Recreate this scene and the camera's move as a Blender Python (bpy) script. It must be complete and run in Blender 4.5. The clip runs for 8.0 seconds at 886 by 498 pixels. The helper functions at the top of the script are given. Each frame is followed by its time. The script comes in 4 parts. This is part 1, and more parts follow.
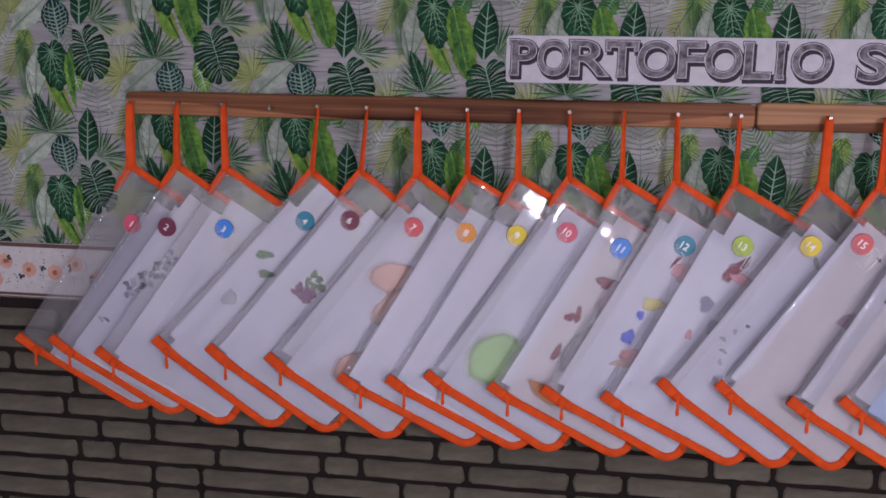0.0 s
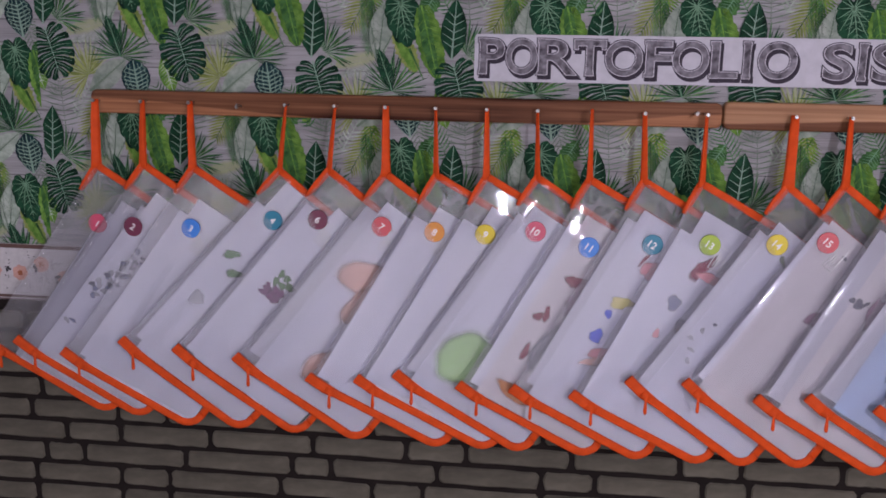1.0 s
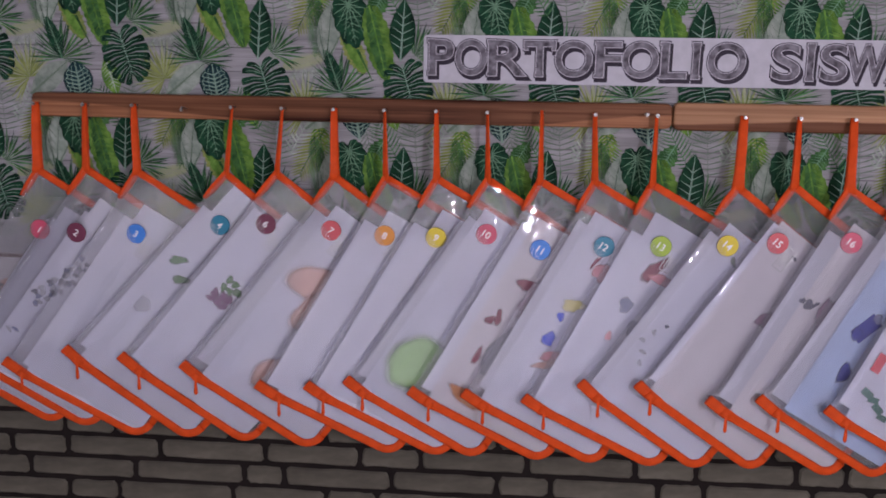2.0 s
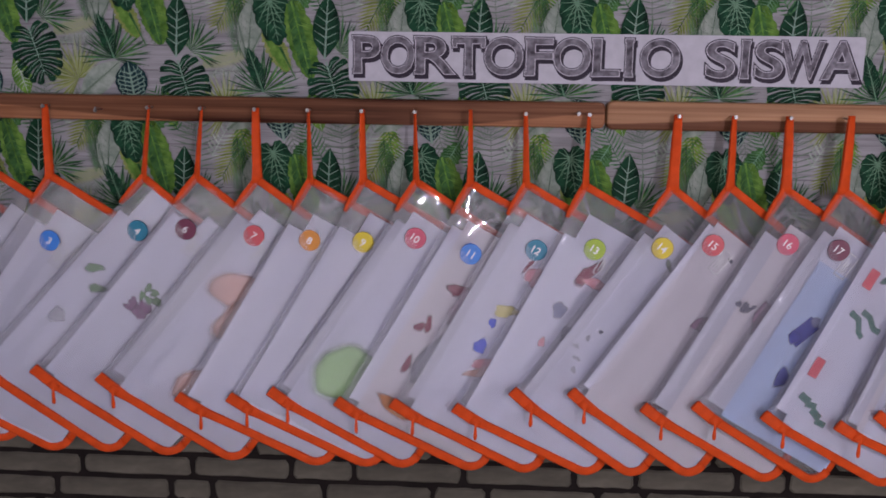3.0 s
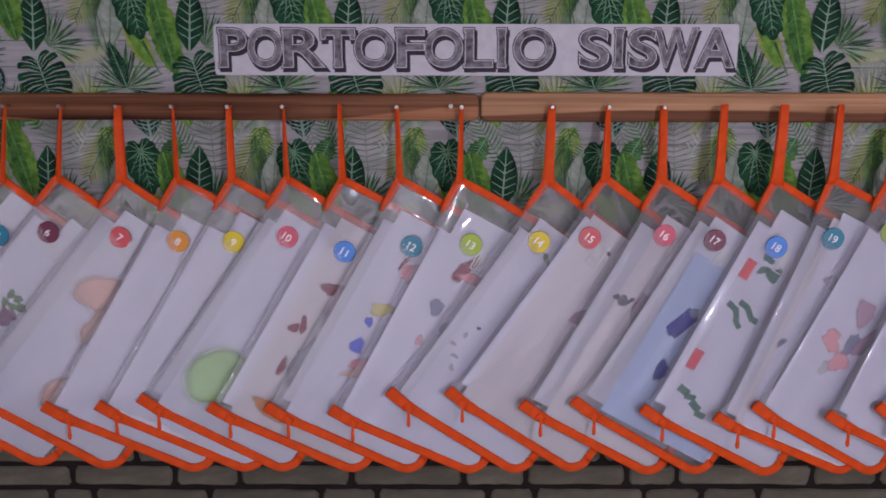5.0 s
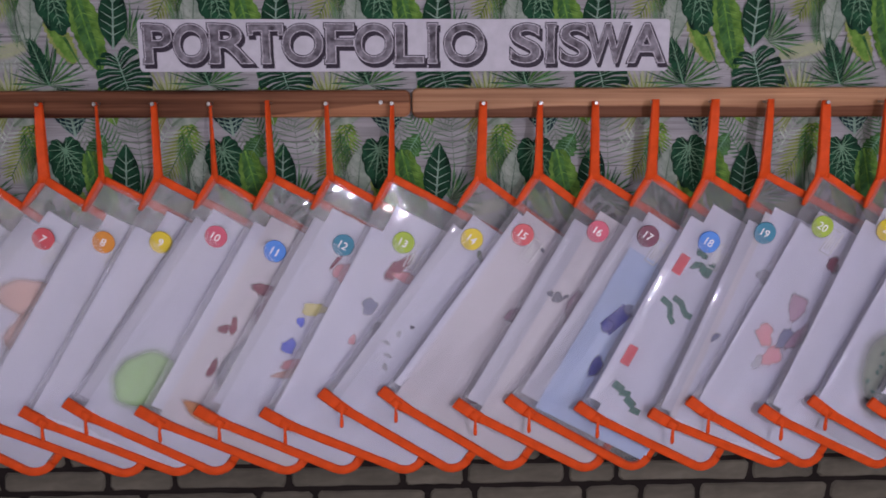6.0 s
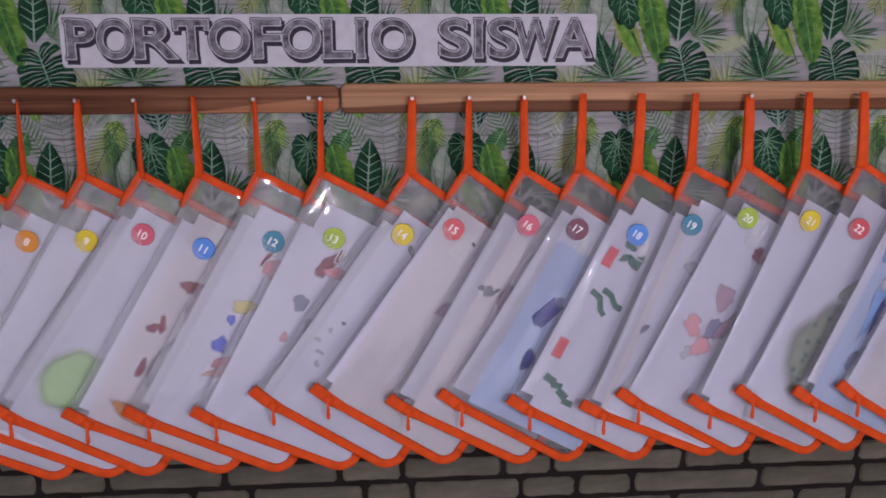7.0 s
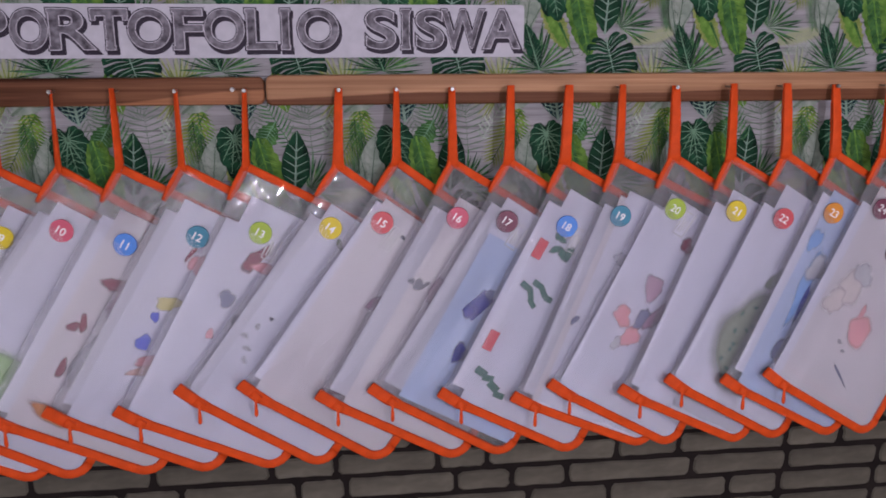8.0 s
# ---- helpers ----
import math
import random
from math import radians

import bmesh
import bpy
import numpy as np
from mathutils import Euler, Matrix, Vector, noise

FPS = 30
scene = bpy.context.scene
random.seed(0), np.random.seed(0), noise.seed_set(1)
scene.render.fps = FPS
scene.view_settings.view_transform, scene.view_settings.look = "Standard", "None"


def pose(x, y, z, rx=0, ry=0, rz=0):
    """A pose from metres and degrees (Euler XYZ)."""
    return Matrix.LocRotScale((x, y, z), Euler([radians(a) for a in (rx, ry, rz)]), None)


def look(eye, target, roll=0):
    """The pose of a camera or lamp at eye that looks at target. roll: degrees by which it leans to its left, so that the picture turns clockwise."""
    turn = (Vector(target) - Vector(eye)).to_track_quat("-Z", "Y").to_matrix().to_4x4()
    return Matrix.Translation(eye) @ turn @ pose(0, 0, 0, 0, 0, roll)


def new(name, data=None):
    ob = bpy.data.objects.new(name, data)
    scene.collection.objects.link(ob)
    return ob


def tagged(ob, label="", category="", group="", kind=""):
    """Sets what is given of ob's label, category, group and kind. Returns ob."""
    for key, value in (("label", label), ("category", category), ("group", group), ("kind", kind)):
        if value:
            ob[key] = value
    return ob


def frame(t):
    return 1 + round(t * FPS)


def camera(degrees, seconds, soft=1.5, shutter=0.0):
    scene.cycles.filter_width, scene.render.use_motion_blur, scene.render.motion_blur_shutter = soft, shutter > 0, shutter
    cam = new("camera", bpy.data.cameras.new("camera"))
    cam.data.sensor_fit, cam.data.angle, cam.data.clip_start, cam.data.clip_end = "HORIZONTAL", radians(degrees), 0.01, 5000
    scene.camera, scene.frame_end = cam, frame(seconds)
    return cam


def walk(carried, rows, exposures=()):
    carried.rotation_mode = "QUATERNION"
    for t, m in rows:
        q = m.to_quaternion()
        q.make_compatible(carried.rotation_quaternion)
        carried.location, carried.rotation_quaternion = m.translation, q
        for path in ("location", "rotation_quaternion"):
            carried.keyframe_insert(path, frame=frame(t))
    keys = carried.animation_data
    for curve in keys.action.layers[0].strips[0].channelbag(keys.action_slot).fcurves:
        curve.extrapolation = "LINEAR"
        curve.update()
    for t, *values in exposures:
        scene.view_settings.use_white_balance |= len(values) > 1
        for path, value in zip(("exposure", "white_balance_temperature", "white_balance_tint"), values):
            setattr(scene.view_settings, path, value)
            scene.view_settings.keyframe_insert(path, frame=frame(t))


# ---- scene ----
cam = camera(54.6, 8.0, soft=1.7, shutter=0.4)
PATH = [
    (0, (0.384, -1.386, 1.551), (0.128, 0.558, 1.155), 1.0),
    (0.5, (0.394, -1.383, 1.551), (0.152, 0.562, 1.153), 1.1),
    (1, (0.407, -1.378, 1.554), (0.189, 0.569, 1.152), 1.1),
    (1.5, (0.42, -1.375, 1.555), (0.228, 0.575, 1.155), 1.0),
    (3, (0.508, -1.304, 1.56), (0.408, 0.651, 1.152), 0.8),
    (3.5, (0.544, -1.291, 1.56), (0.456, 0.664, 1.146), 0.6),
    (4, (0.575, -1.284, 1.563), (0.509, 0.669, 1.14), 0.4),
    (4.5, (0.608, -1.277, 1.571), (0.563, 0.675, 1.138), 0.2),
    (6, (0.699, -1.253, 1.569), (0.739, 0.696, 1.122), -0.1),
    (6.5, (0.721, -1.256, 1.571), (0.805, 0.69, 1.12), -0.2),
    (7, (0.745, -1.256, 1.567), (0.87, 0.688, 1.112), -0.2),
    (7.5, (0.767, -1.253, 1.563), (0.94, 0.686, 1.102), -0.2),
    (8, (0.784, -1.25, 1.563), (1.01, 0.681, 1.095), -0.1),
]
# the film's own exposure drifts a little
EXPOSURES = [(0, 0.04), (1.5, -0.01), (3, -0.19), (4.5, -0.19), (6, -0.1), (8, -0.06)]
walk(cam, [(t, look(eye, target, roll)) for t, eye, target, roll in PATH], EXPOSURES)

# ---- light: an assumed wall lamp, plus two unseen fill lights set in added openings ----
world = bpy.data.worlds.new("world")
scene.world = world
world.use_nodes = True
wt = world.node_tree
sky = wt.nodes.new("ShaderNodeTexSky")
sky.sky_type = "NISHITA"
sky.sun_disc = False
sky.sun_elevation, sky.sun_rotation = radians(40), radians(200)
wt.links.new(sky.outputs[0], wt.nodes["Background"].inputs[0])
wt.nodes["Background"].inputs[1].default_value = 0.1

ROOM_L, ROOM_R, ROOM_B, ROOM_H = -2.3, 3.3, -2.75, 2.9


def area_lamp(name, eye, target, w, h, power, colour):
    data = bpy.data.lights.new(name, "AREA")
    data.shape, data.size, data.size_y, data.energy, data.color = "RECTANGLE", w, h, power, colour
    ob = new(name, data)
    ob.matrix_world = look(eye, target)
    return ob


# made-up opening (start, end, sill, head) for the frontal fill
BACK_FILL = (-0.6, 2.6, 0.35, 1.8)
area_lamp("wall_lamp_light", (1.5, ROOM_B + 0.22, 1.9), (1.2, 0, 1.45), 0.07, 0.05, 25, (0.87, 0.80, 0.955))
# broad fill added behind the camera, not a known source
area_lamp("back_window_daylight", (1.0, ROOM_B + 0.02, 1.07), (1.0, 0, 1.3), 3.1, 1.4, 36, (0.87, 0.80, 0.955))
# narrow light added to draw streaks along the pouches' left folds
area_lamp("west_window_daylight", (ROOM_L + 0.02, -1.9, 1.85), (0.6, 0, 1.3), 0.11, 1.4, 13, (0.84, 0.80, 1.0))

# ---- materials ----


def nodes_of(name):
    m = bpy.data.materials.new(name)
    m.use_nodes = True
    nt = m.node_tree
    nt.nodes.clear()
    out = nt.nodes.new("ShaderNodeOutputMaterial")
    return m, nt, out


def ramp(nt, src, stops):
    r = nt.nodes.new("ShaderNodeValToRGB")
    while len(r.color_ramp.elements) < len(stops):
        r.color_ramp.elements.new(0.5)
    for e, (p, c) in zip(r.color_ramp.elements, stops):
        e.position, e.color = p, (*c, 1)
    nt.links.new(src, r.inputs[0])
    return r.outputs[0]


def noise_node(nt, scale, detail=4, stretch=(1, 1, 1), turn=(0, 0, 0)):
    tc = nt.nodes.new("ShaderNodeTexCoord")
    mp = nt.nodes.new("ShaderNodeMapping")
    mp.inputs["Scale"].default_value = stretch
    mp.inputs["Rotation"].default_value = turn
    nz = nt.nodes.new("ShaderNodeTexNoise")
    nz.inputs["Scale"].default_value, nz.inputs["Detail"].default_value = scale, detail
    nt.links.new(tc.outputs["Object"], mp.inputs[0])
    nt.links.new(mp.outputs[0], nz.inputs[0])
    return nz.outputs[0]


def mixed(nt, a, b, fac, mode="MIX"):
    """Colour mix; a, b and fac are sockets or values."""
    n = nt.nodes.new("ShaderNodeMix")
    n.data_type, n.blend_type = "RGBA", mode
    for sock, v in ((n.inputs[0], fac), (n.inputs[6], a), (n.inputs[7], b)):
        if isinstance(v, bpy.types.NodeSocket):
            nt.links.new(v, sock)
        elif isinstance(v, tuple):
            sock.default_value = (*v, 1)
        else:
            sock.default_value = v
    return n.outputs[2]


def surface(name, dark, light, scale, rough=0.6, stretch=(1, 1, 1), fine=0, bump=0.0, metal=0.0, spec=0.4, vary=0.0, coat=0.0, island=0.0, grainy=0.35, soft=False, thin=0.0):
    """Two-scale procedural paint: broad variation between dark and light, fine grain, optional bump and change per object."""
    m, nt, out = nodes_of(name)
    b = nt.nodes.new("ShaderNodeBsdfPrincipled")
    big = noise_node(nt, scale, 3, stretch)
    col = ramp(nt, big, [(0.3, dark), (0.72, light)])
    grain = noise_node(nt, fine or scale * 9, 6, stretch)
    col = mixed(nt, col, ramp(nt, grain, [(0.25, (0.55, 0.55, 0.55)), (0.7, (1.0, 1.0, 1.0))]), grainy, "MULTIPLY")
    if island:
        geo = nt.nodes.new("ShaderNodeNewGeometry")
        col = mixed(nt, col, ramp(nt, geo.outputs["Random Per Island"], [(0, (1 - island,) * 3), (1, (1, 1, 1))]), 1.0, "MULTIPLY")
    if vary:
        info = nt.nodes.new("ShaderNodeObjectInfo")
        v = ramp(nt, info.outputs["Random"], [(0, (1 - vary,) * 3), (1, (1, 1, 1))])
        col = mixed(nt, col, v, 1.0, "MULTIPLY")
    nt.links.new(col, b.inputs["Base Color"])
    b.inputs["Roughness"].default_value, b.inputs["Metallic"].default_value = rough, metal
    b.inputs["Specular IOR Level"].default_value = spec
    b.inputs["Coat Weight"].default_value = coat
    if bump:
        bn = nt.nodes.new("ShaderNodeBump")
        bn.inputs["Strength"].default_value, bn.inputs["Distance"].default_value = bump, 0.002
        nt.links.new(grain, bn.inputs["Height"])
        nt.links.new(bn.outputs[0], b.inputs["Normal"])
    if thin:
        # light passes through the sheet
        thru = nt.nodes.new("ShaderNodeBsdfTranslucent")
        nt.links.new(col, thru.inputs[0])
        mx = nt.nodes.new("ShaderNodeMixShader")
        mx.inputs[0].default_value = thin
        nt.links.new(b.outputs[0], mx.inputs[1])
        nt.links.new(thru.outputs[0], mx.inputs[2])
        nt.links.new(mx.outputs[0], out.inputs[0])
    elif soft:
        core = nt.nodes.new("ShaderNodeAttribute")
        core.attribute_name = "core"
        rim = nt.nodes.new("ShaderNodeMapRange")
        rim.interpolation_type = "SMOOTHSTEP"
        rim.inputs["From Max"].default_value, rim.inputs["To Max"].default_value = 0.42, 0.94
        nt.links.new(core.outputs["Fac"], rim.inputs[0])
        clear = nt.nodes.new("ShaderNodeBsdfTransparent")
        mx = nt.nodes.new("ShaderNodeMixShader")
        nt.links.new(rim.outputs[0], mx.inputs[0])
        nt.links.new(clear.outputs[0], mx.inputs[1])
        nt.links.new(b.outputs[0], mx.inputs[2])
        nt.links.new(mx.outputs[0], out.inputs[0])
    else:
        nt.links.new(b.outputs[0], out.inputs[0])
    return m


def clear_plastic(name, low, high, tone, through_share):
    """Soft vinyl: partly see-through, a white haze between low and high, glossy skin with long soft waves."""
    m, nt, out = nodes_of(name)
    see = nt.nodes.new("ShaderNodeBsdfTransparent")
    see.inputs[0].default_value = (0.97, 0.97, 0.985, 1)
    haze = nt.nodes.new("ShaderNodeBsdfDiffuse")
    haze.inputs[0].default_value = (*tone, 1)
    thru = nt.nodes.new("ShaderNodeBsdfTranslucent")
    thru.inputs[0].default_value = (*tone, 1)
    hz = nt.nodes.new("ShaderNodeMixShader")
    hz.inputs[0].default_value = through_share
    nt.links.new(haze.outputs[0], hz.inputs[1])
    nt.links.new(thru.outputs[0], hz.inputs[2])
    cloud = noise_node(nt, 9, 4, (3.6, 1, 0.4))
    amount = nt.nodes.new("ShaderNodeMapRange")
    amount.inputs["To Min"].default_value, amount.inputs["To Max"].default_value = low, high
    nt.links.new(cloud, amount.inputs[0])
    mx = nt.nodes.new("ShaderNodeMixShader")
    nt.links.new(amount.outputs[0], mx.inputs[0])
    nt.links.new(see.outputs[0], mx.inputs[1])
    nt.links.new(hz.outputs[0], mx.inputs[2])
    wave = noise_node(nt, 14, 4, (2.2, 1, 0.35))
    bn = nt.nodes.new("ShaderNodeBump")
    bn.inputs["Strength"].default_value, bn.inputs["Distance"].default_value = 0.35, 0.004
    nt.links.new(wave, bn.inputs["Height"])
    gl = nt.nodes.new("ShaderNodeBsdfGlossy")
    gl.inputs["Roughness"].default_value = 0.045
    nt.links.new(bn.outputs[0], gl.inputs["Normal"])
    fr = nt.nodes.new("ShaderNodeFresnel")
    fr.inputs[0].default_value = 1.4
    nt.links.new(bn.outputs[0], fr.inputs["Normal"])
    top = nt.nodes.new("ShaderNodeMixShader")
    nt.links.new(fr.outputs[0], top.inputs[0])
    nt.links.new(mx.outputs[0], top.inputs[1])
    nt.links.new(gl.outputs[0], top.inputs[2])
    nt.links.new(top.outputs[0], out.inputs[0])
    return m


def planked_paper():
    """Wallpaper ground: pale grey whitewashed boards with fine horizontal grain."""
    m, nt, out = nodes_of("whitewashed_board_wallpaper")
    b = nt.nodes.new("ShaderNodeBsdfPrincipled")
    grain = noise_node(nt, 10, 7, (0.7, 1, 9))
    col = ramp(nt, grain, [(0.3, (0.22, 0.215, 0.23)), (0.5, (0.28, 0.273, 0.29)), (0.7, (0.345, 0.337, 0.36))])
    fine = noise_node(nt, 34, 8, (0.35, 1, 14))
    col = mixed(nt, col, ramp(nt, fine, [(0.3, (0.62, 0.61, 0.6)), (0.5, (1, 1, 1))]), 0.7, "MULTIPLY")
    broad = noise_node(nt, 5, 2, (1, 1, 2))
    col = mixed(nt, col, ramp(nt, broad, [(0.3, (0.86, 0.86, 0.84)), (0.7, (1, 1, 1))]), 1.0, "MULTIPLY")
    tc = nt.nodes.new("ShaderNodeTexCoord")
    xyz = nt.nodes.new("ShaderNodeSeparateXYZ")
    nt.links.new(tc.outputs["Object"], xyz.inputs[0])
    seam = nt.nodes.new("ShaderNodeMath")
    seam.operation = "PINGPONG"
    seam.inputs[1].default_value = 0.0185
    nt.links.new(xyz.outputs[2], seam.inputs[0])
    wob = nt.nodes.new("ShaderNodeMath")
    wob.operation = "MULTIPLY_ADD"
    wob.inputs[1].default_value = -0.0022
    nt.links.new(noise_node(nt, 12, 3, (1, 1, 1)), wob.inputs[0])
    nt.links.new(seam.outputs[0], wob.inputs[2])
    lines = nt.nodes.new("ShaderNodeMapRange")
    lines.inputs["From Min"].default_value, lines.inputs["From Max"].default_value = -0.0009, 0.0004
    nt.links.new(wob.outputs[0], lines.inputs[0])
    col = mixed(nt, (0.12, 0.115, 0.12), col, lines.outputs[0])
    nt.links.new(col, b.inputs["Base Color"])
    b.inputs["Roughness"].default_value = 0.7
    b.inputs["Specular IOR Level"].default_value = 0.12
    nt.links.new(b.outputs[0], out.inputs[0])
    return m


def timber(name, dark, light, seam, edge, swell):
    """Planed board with long grain; edge: height below which the second tone begins, pale sapwood on the first board;
    swell: places (x, reach, rise) where it widens.
    """
    m, nt, out = nodes_of(name)
    b = nt.nodes.new("ShaderNodeBsdfPrincipled")
    broad = noise_node(nt, 3.2, 4, (0.6, 1, 13))
    col = ramp(nt, broad, [(0.34, dark), (0.5, tuple(p * 0.6 + q * 0.4 for p, q in zip(dark, light))), (0.7, tuple(p * 0.4 + q * 0.6 for p, q in zip(dark, light)))])
    tc = nt.nodes.new("ShaderNodeTexCoord")
    xyz = nt.nodes.new("ShaderNodeSeparateXYZ")
    nt.links.new(tc.outputs["Object"], xyz.inputs[0])

    def calc(op, p, q=None):
        n = nt.nodes.new("ShaderNodeMath")
        n.operation = op
        for sock, v in zip(n.inputs, (p, q)):
            if isinstance(v, bpy.types.NodeSocket):
                nt.links.new(v, sock)
            elif v is not None:
                sock.default_value = v
        return n.outputs[0]

    line = calc("ADD", edge, calc("MULTIPLY", calc("SUBTRACT", noise_node(nt, 5, 3, (1, 1, 1)), 0.5), 0.012))
    for px, reach, rise in swell:
        d = calc("DIVIDE", calc("SUBTRACT", xyz.outputs[0], px), reach)
        line = calc("ADD", line, calc("MULTIPLY", calc("EXPONENT", calc("MULTIPLY", calc("MULTIPLY", d, d), -1.0)), rise))
    step = nt.nodes.new("ShaderNodeMapRange")
    step.inputs["From Min"].default_value, step.inputs["From Max"].default_value = -0.0012, 0.0012
    nt.links.new(calc("SUBTRACT", line, xyz.outputs[2]), step.inputs[0])
    col = mixed(nt, col, light, step.outputs[0])
    rings = noise_node(nt, 22, 7, (0.16, 1, 9))
    col = mixed(nt, col, ramp(nt, rings, [(0.3, seam), (0.6, (1, 1, 1))]), 0.75, "MULTIPLY")
    nt.links.new(col, b.inputs["Base Color"])
    b.inputs["Roughness"].default_value = 0.5
    b.inputs["Specular IOR Level"].default_value = 0.1
    bn = nt.nodes.new("ShaderNodeBump")
    bn.inputs["Strength"].default_value, bn.inputs["Distance"].default_value = 0.3, 0.001
    nt.links.new(rings, bn.inputs["Height"])
    nt.links.new(bn.outputs[0], b.inputs["Normal"])
    nt.links.new(b.outputs[0], out.inputs[0])
    return m


def flat(name, c, rough=0.5, k=0.82, scale=30, **kw):
    return surface(name, tuple(v * k for v in c), c, scale, rough, **kw)


VINYL = clear_plastic("clear_vinyl", 0.05, 0.2, (0.87, 0.87, 0.94), 0.5)
VINYL_BACK = clear_plastic("frosted_vinyl", 0.12, 0.3, (0.52, 0.51, 0.53), 0.7)
ORANGE = flat("orange_woven_tape", (0.66, 0.072, 0.011), 0.6, 0.78, 60, fine=700, bump=0.15, spec=0.12)
PAPER = flat("white_paper", (0.85, 0.85, 0.93), 0.75, 0.94, 12, grainy=0.06, spec=0.15, thin=0.22)
PAPER_BLUE = flat("pale_blue_paper", (0.67, 0.76, 0.93), 0.75, 0.92, 12, grainy=0.06, spec=0.15, thin=0.22)
PAPER_GREY = flat("grey_paper", (0.74, 0.74, 0.81), 0.75, 0.92, 12, grainy=0.06, spec=0.15, thin=0.22)
PAPER_CREAM = flat("cream_paper", (0.84, 0.81, 0.84), 0.75, 0.94, 12, grainy=0.06, spec=0.15, thin=0.22)
STEEL = flat("nail_steel", (0.36, 0.35, 0.34), 0.34, 0.8, 80, metal=0.9)
WALLPAPER = planked_paper()
WOOD_1 = timber("reddish_brown_timber", (0.046, 0.014, 0.007), (0.3, 0.135, 0.068), (0.45, 0.36, 0.3), 1.4805, [(-0.36, 0.24, 0.024), (0.67, 0.12, 0.02)])
# paler above the edge, darker below it
WOOD_2 = timber("lighter_brown_timber", (0.46, 0.26, 0.145), (0.135, 0.056, 0.028), (0.6, 0.5, 0.43), 1.499, [(0.7, 0.12, -0.012), (1.3, 0.5, -0.006)])
MORTAR = flat("dark_printed_mortar", (0.016, 0.012, 0.011), 0.85, 0.6, 18, spec=0.1)
BRICK = surface("grey_brown_brick_print", (0.066, 0.059, 0.046), (0.142, 0.128, 0.1), 11, 0.75, (1, 1, 2), 60, 0.25, vary=0.25, spec=0.15)
PLASTER = flat("cream_plaster", (0.74, 0.72, 0.7), 0.8, 0.93, 3)
CEIL_PAINT = flat("white_ceiling_paint", (0.75, 0.74, 0.72), 0.8, 0.93, 3)
FLOOR_TILE = flat("beige_floor_tile", (0.42, 0.37, 0.3), 0.35, 0.8, 5)
BORDER = flat("white_border_paper", (0.44, 0.42, 0.43), 0.6, 0.95, 14)
BORDER_BROWN = flat("brown_border_line", (0.09, 0.042, 0.034), 0.6, 0.8, 20)
PEACH = flat("peach_petal_print", (0.52, 0.29, 0.24), 0.6, 0.8, 60)
RUST = flat("rust_flower_heart_print", (0.3, 0.09, 0.035), 0.6, 0.8, 60)
INK = flat("dark_ink", (0.03, 0.028, 0.035), 0.6, 0.7, 60)
SIGN_PAPER = flat("sign_paper", (0.46, 0.45, 0.5), 0.6, 0.96, 8, spec=0.1)
LETTER_DARK = flat("letter_shadow_ink", (0.035, 0.028, 0.042), 0.5, 0.75, 40, spec=0.1)
LETTER_LINE = flat("letter_pale_line", (0.5, 0.48, 0.53), 0.5, 0.9, 40, spec=0.1)
LETTER_FILL = surface("letter_chalky_grey_fill", (0.05, 0.044, 0.055), (0.25, 0.235, 0.27), 95, 0.6, fine=300, spec=0.1)
G_DARK = surface("dark_green_leaf_print", (0.0015, 0.012, 0.007), (0.016, 0.078, 0.036), 62, 0.75, fine=260, island=0.4, spec=0.12)
G_MID = surface("mid_green_leaf_print", (0.012, 0.06, 0.018), (0.085, 0.22, 0.06), 66, 0.75, fine=260, island=0.4, spec=0.12)
G_FAN = surface("palm_green_leaf_print", (0.012, 0.06, 0.024), (0.12, 0.28, 0.115), 60, 0.75, fine=260, island=0.4, spec=0.12)
G_LIGHT = surface("bright_green_leaf_print", (0.045, 0.13, 0.015), (0.2, 0.37, 0.07), 60, 0.75, fine=260, island=0.4, spec=0.12)
G_YELLOW = surface("yellow_green_leaf_print", (0.17, 0.22, 0.05), (0.33, 0.37, 0.13), 36, 0.75, fine=260, island=0.4, spec=0.12)
G_PALE = surface("pale_sage_leaf_print", (0.24, 0.31, 0.25), (0.48, 0.54, 0.47), 60, 0.75, fine=260, island=0.4, spec=0.12)
G_BLUE = surface("blue_green_leaf_print", (0.004, 0.018, 0.024), (0.022, 0.068, 0.075), 60, 0.75, fine=260, island=0.4, spec=0.12)
G_VEIN = flat("pale_vein_print", (0.2, 0.31, 0.24), 0.6, 0.85, 50)
G_VEIN2 = flat("soft_vein_print", (0.14, 0.28, 0.17), 0.6, 0.8, 50)
G_FERN = flat("faded_fern_print", (0.3, 0.33, 0.2), 0.6, 0.85, 50)
G_GREY = flat("grey_fern_print", (0.12, 0.17, 0.12), 0.6, 0.85, 50)

# ---- builders ----


def part(name, bm, material, parent=None, label="", smooth=False):
    """Links a bmesh as one mesh object, under a thing or a part."""
    me = bpy.data.meshes.new(name)
    bm.to_mesh(me)
    bm.free()
    for p in me.polygons:
        p.use_smooth = smooth
    me.materials.append(material)
    ob = new(name, me)
    if parent:
        ob.parent = parent
    if label:
        ob["label"] = label
    return ob


def box(bm, x0, x1, y0, y1, z0, z1, bevel=0.0):
    vs = bmesh.ops.create_cube(bm, size=1)["verts"]
    for v in vs:
        v.co = ((x0 + x1) / 2 + v.co.x * (x1 - x0), (y0 + y1) / 2 + v.co.y * (y1 - y0), (z0 + z1) / 2 + v.co.z * (z1 - z0))
    if bevel:
        bmesh.ops.bevel(bm, geom=list({e for v in vs for e in v.link_edges}), offset=bevel, segments=2, affect="EDGES", profile=0.5)
    return bm


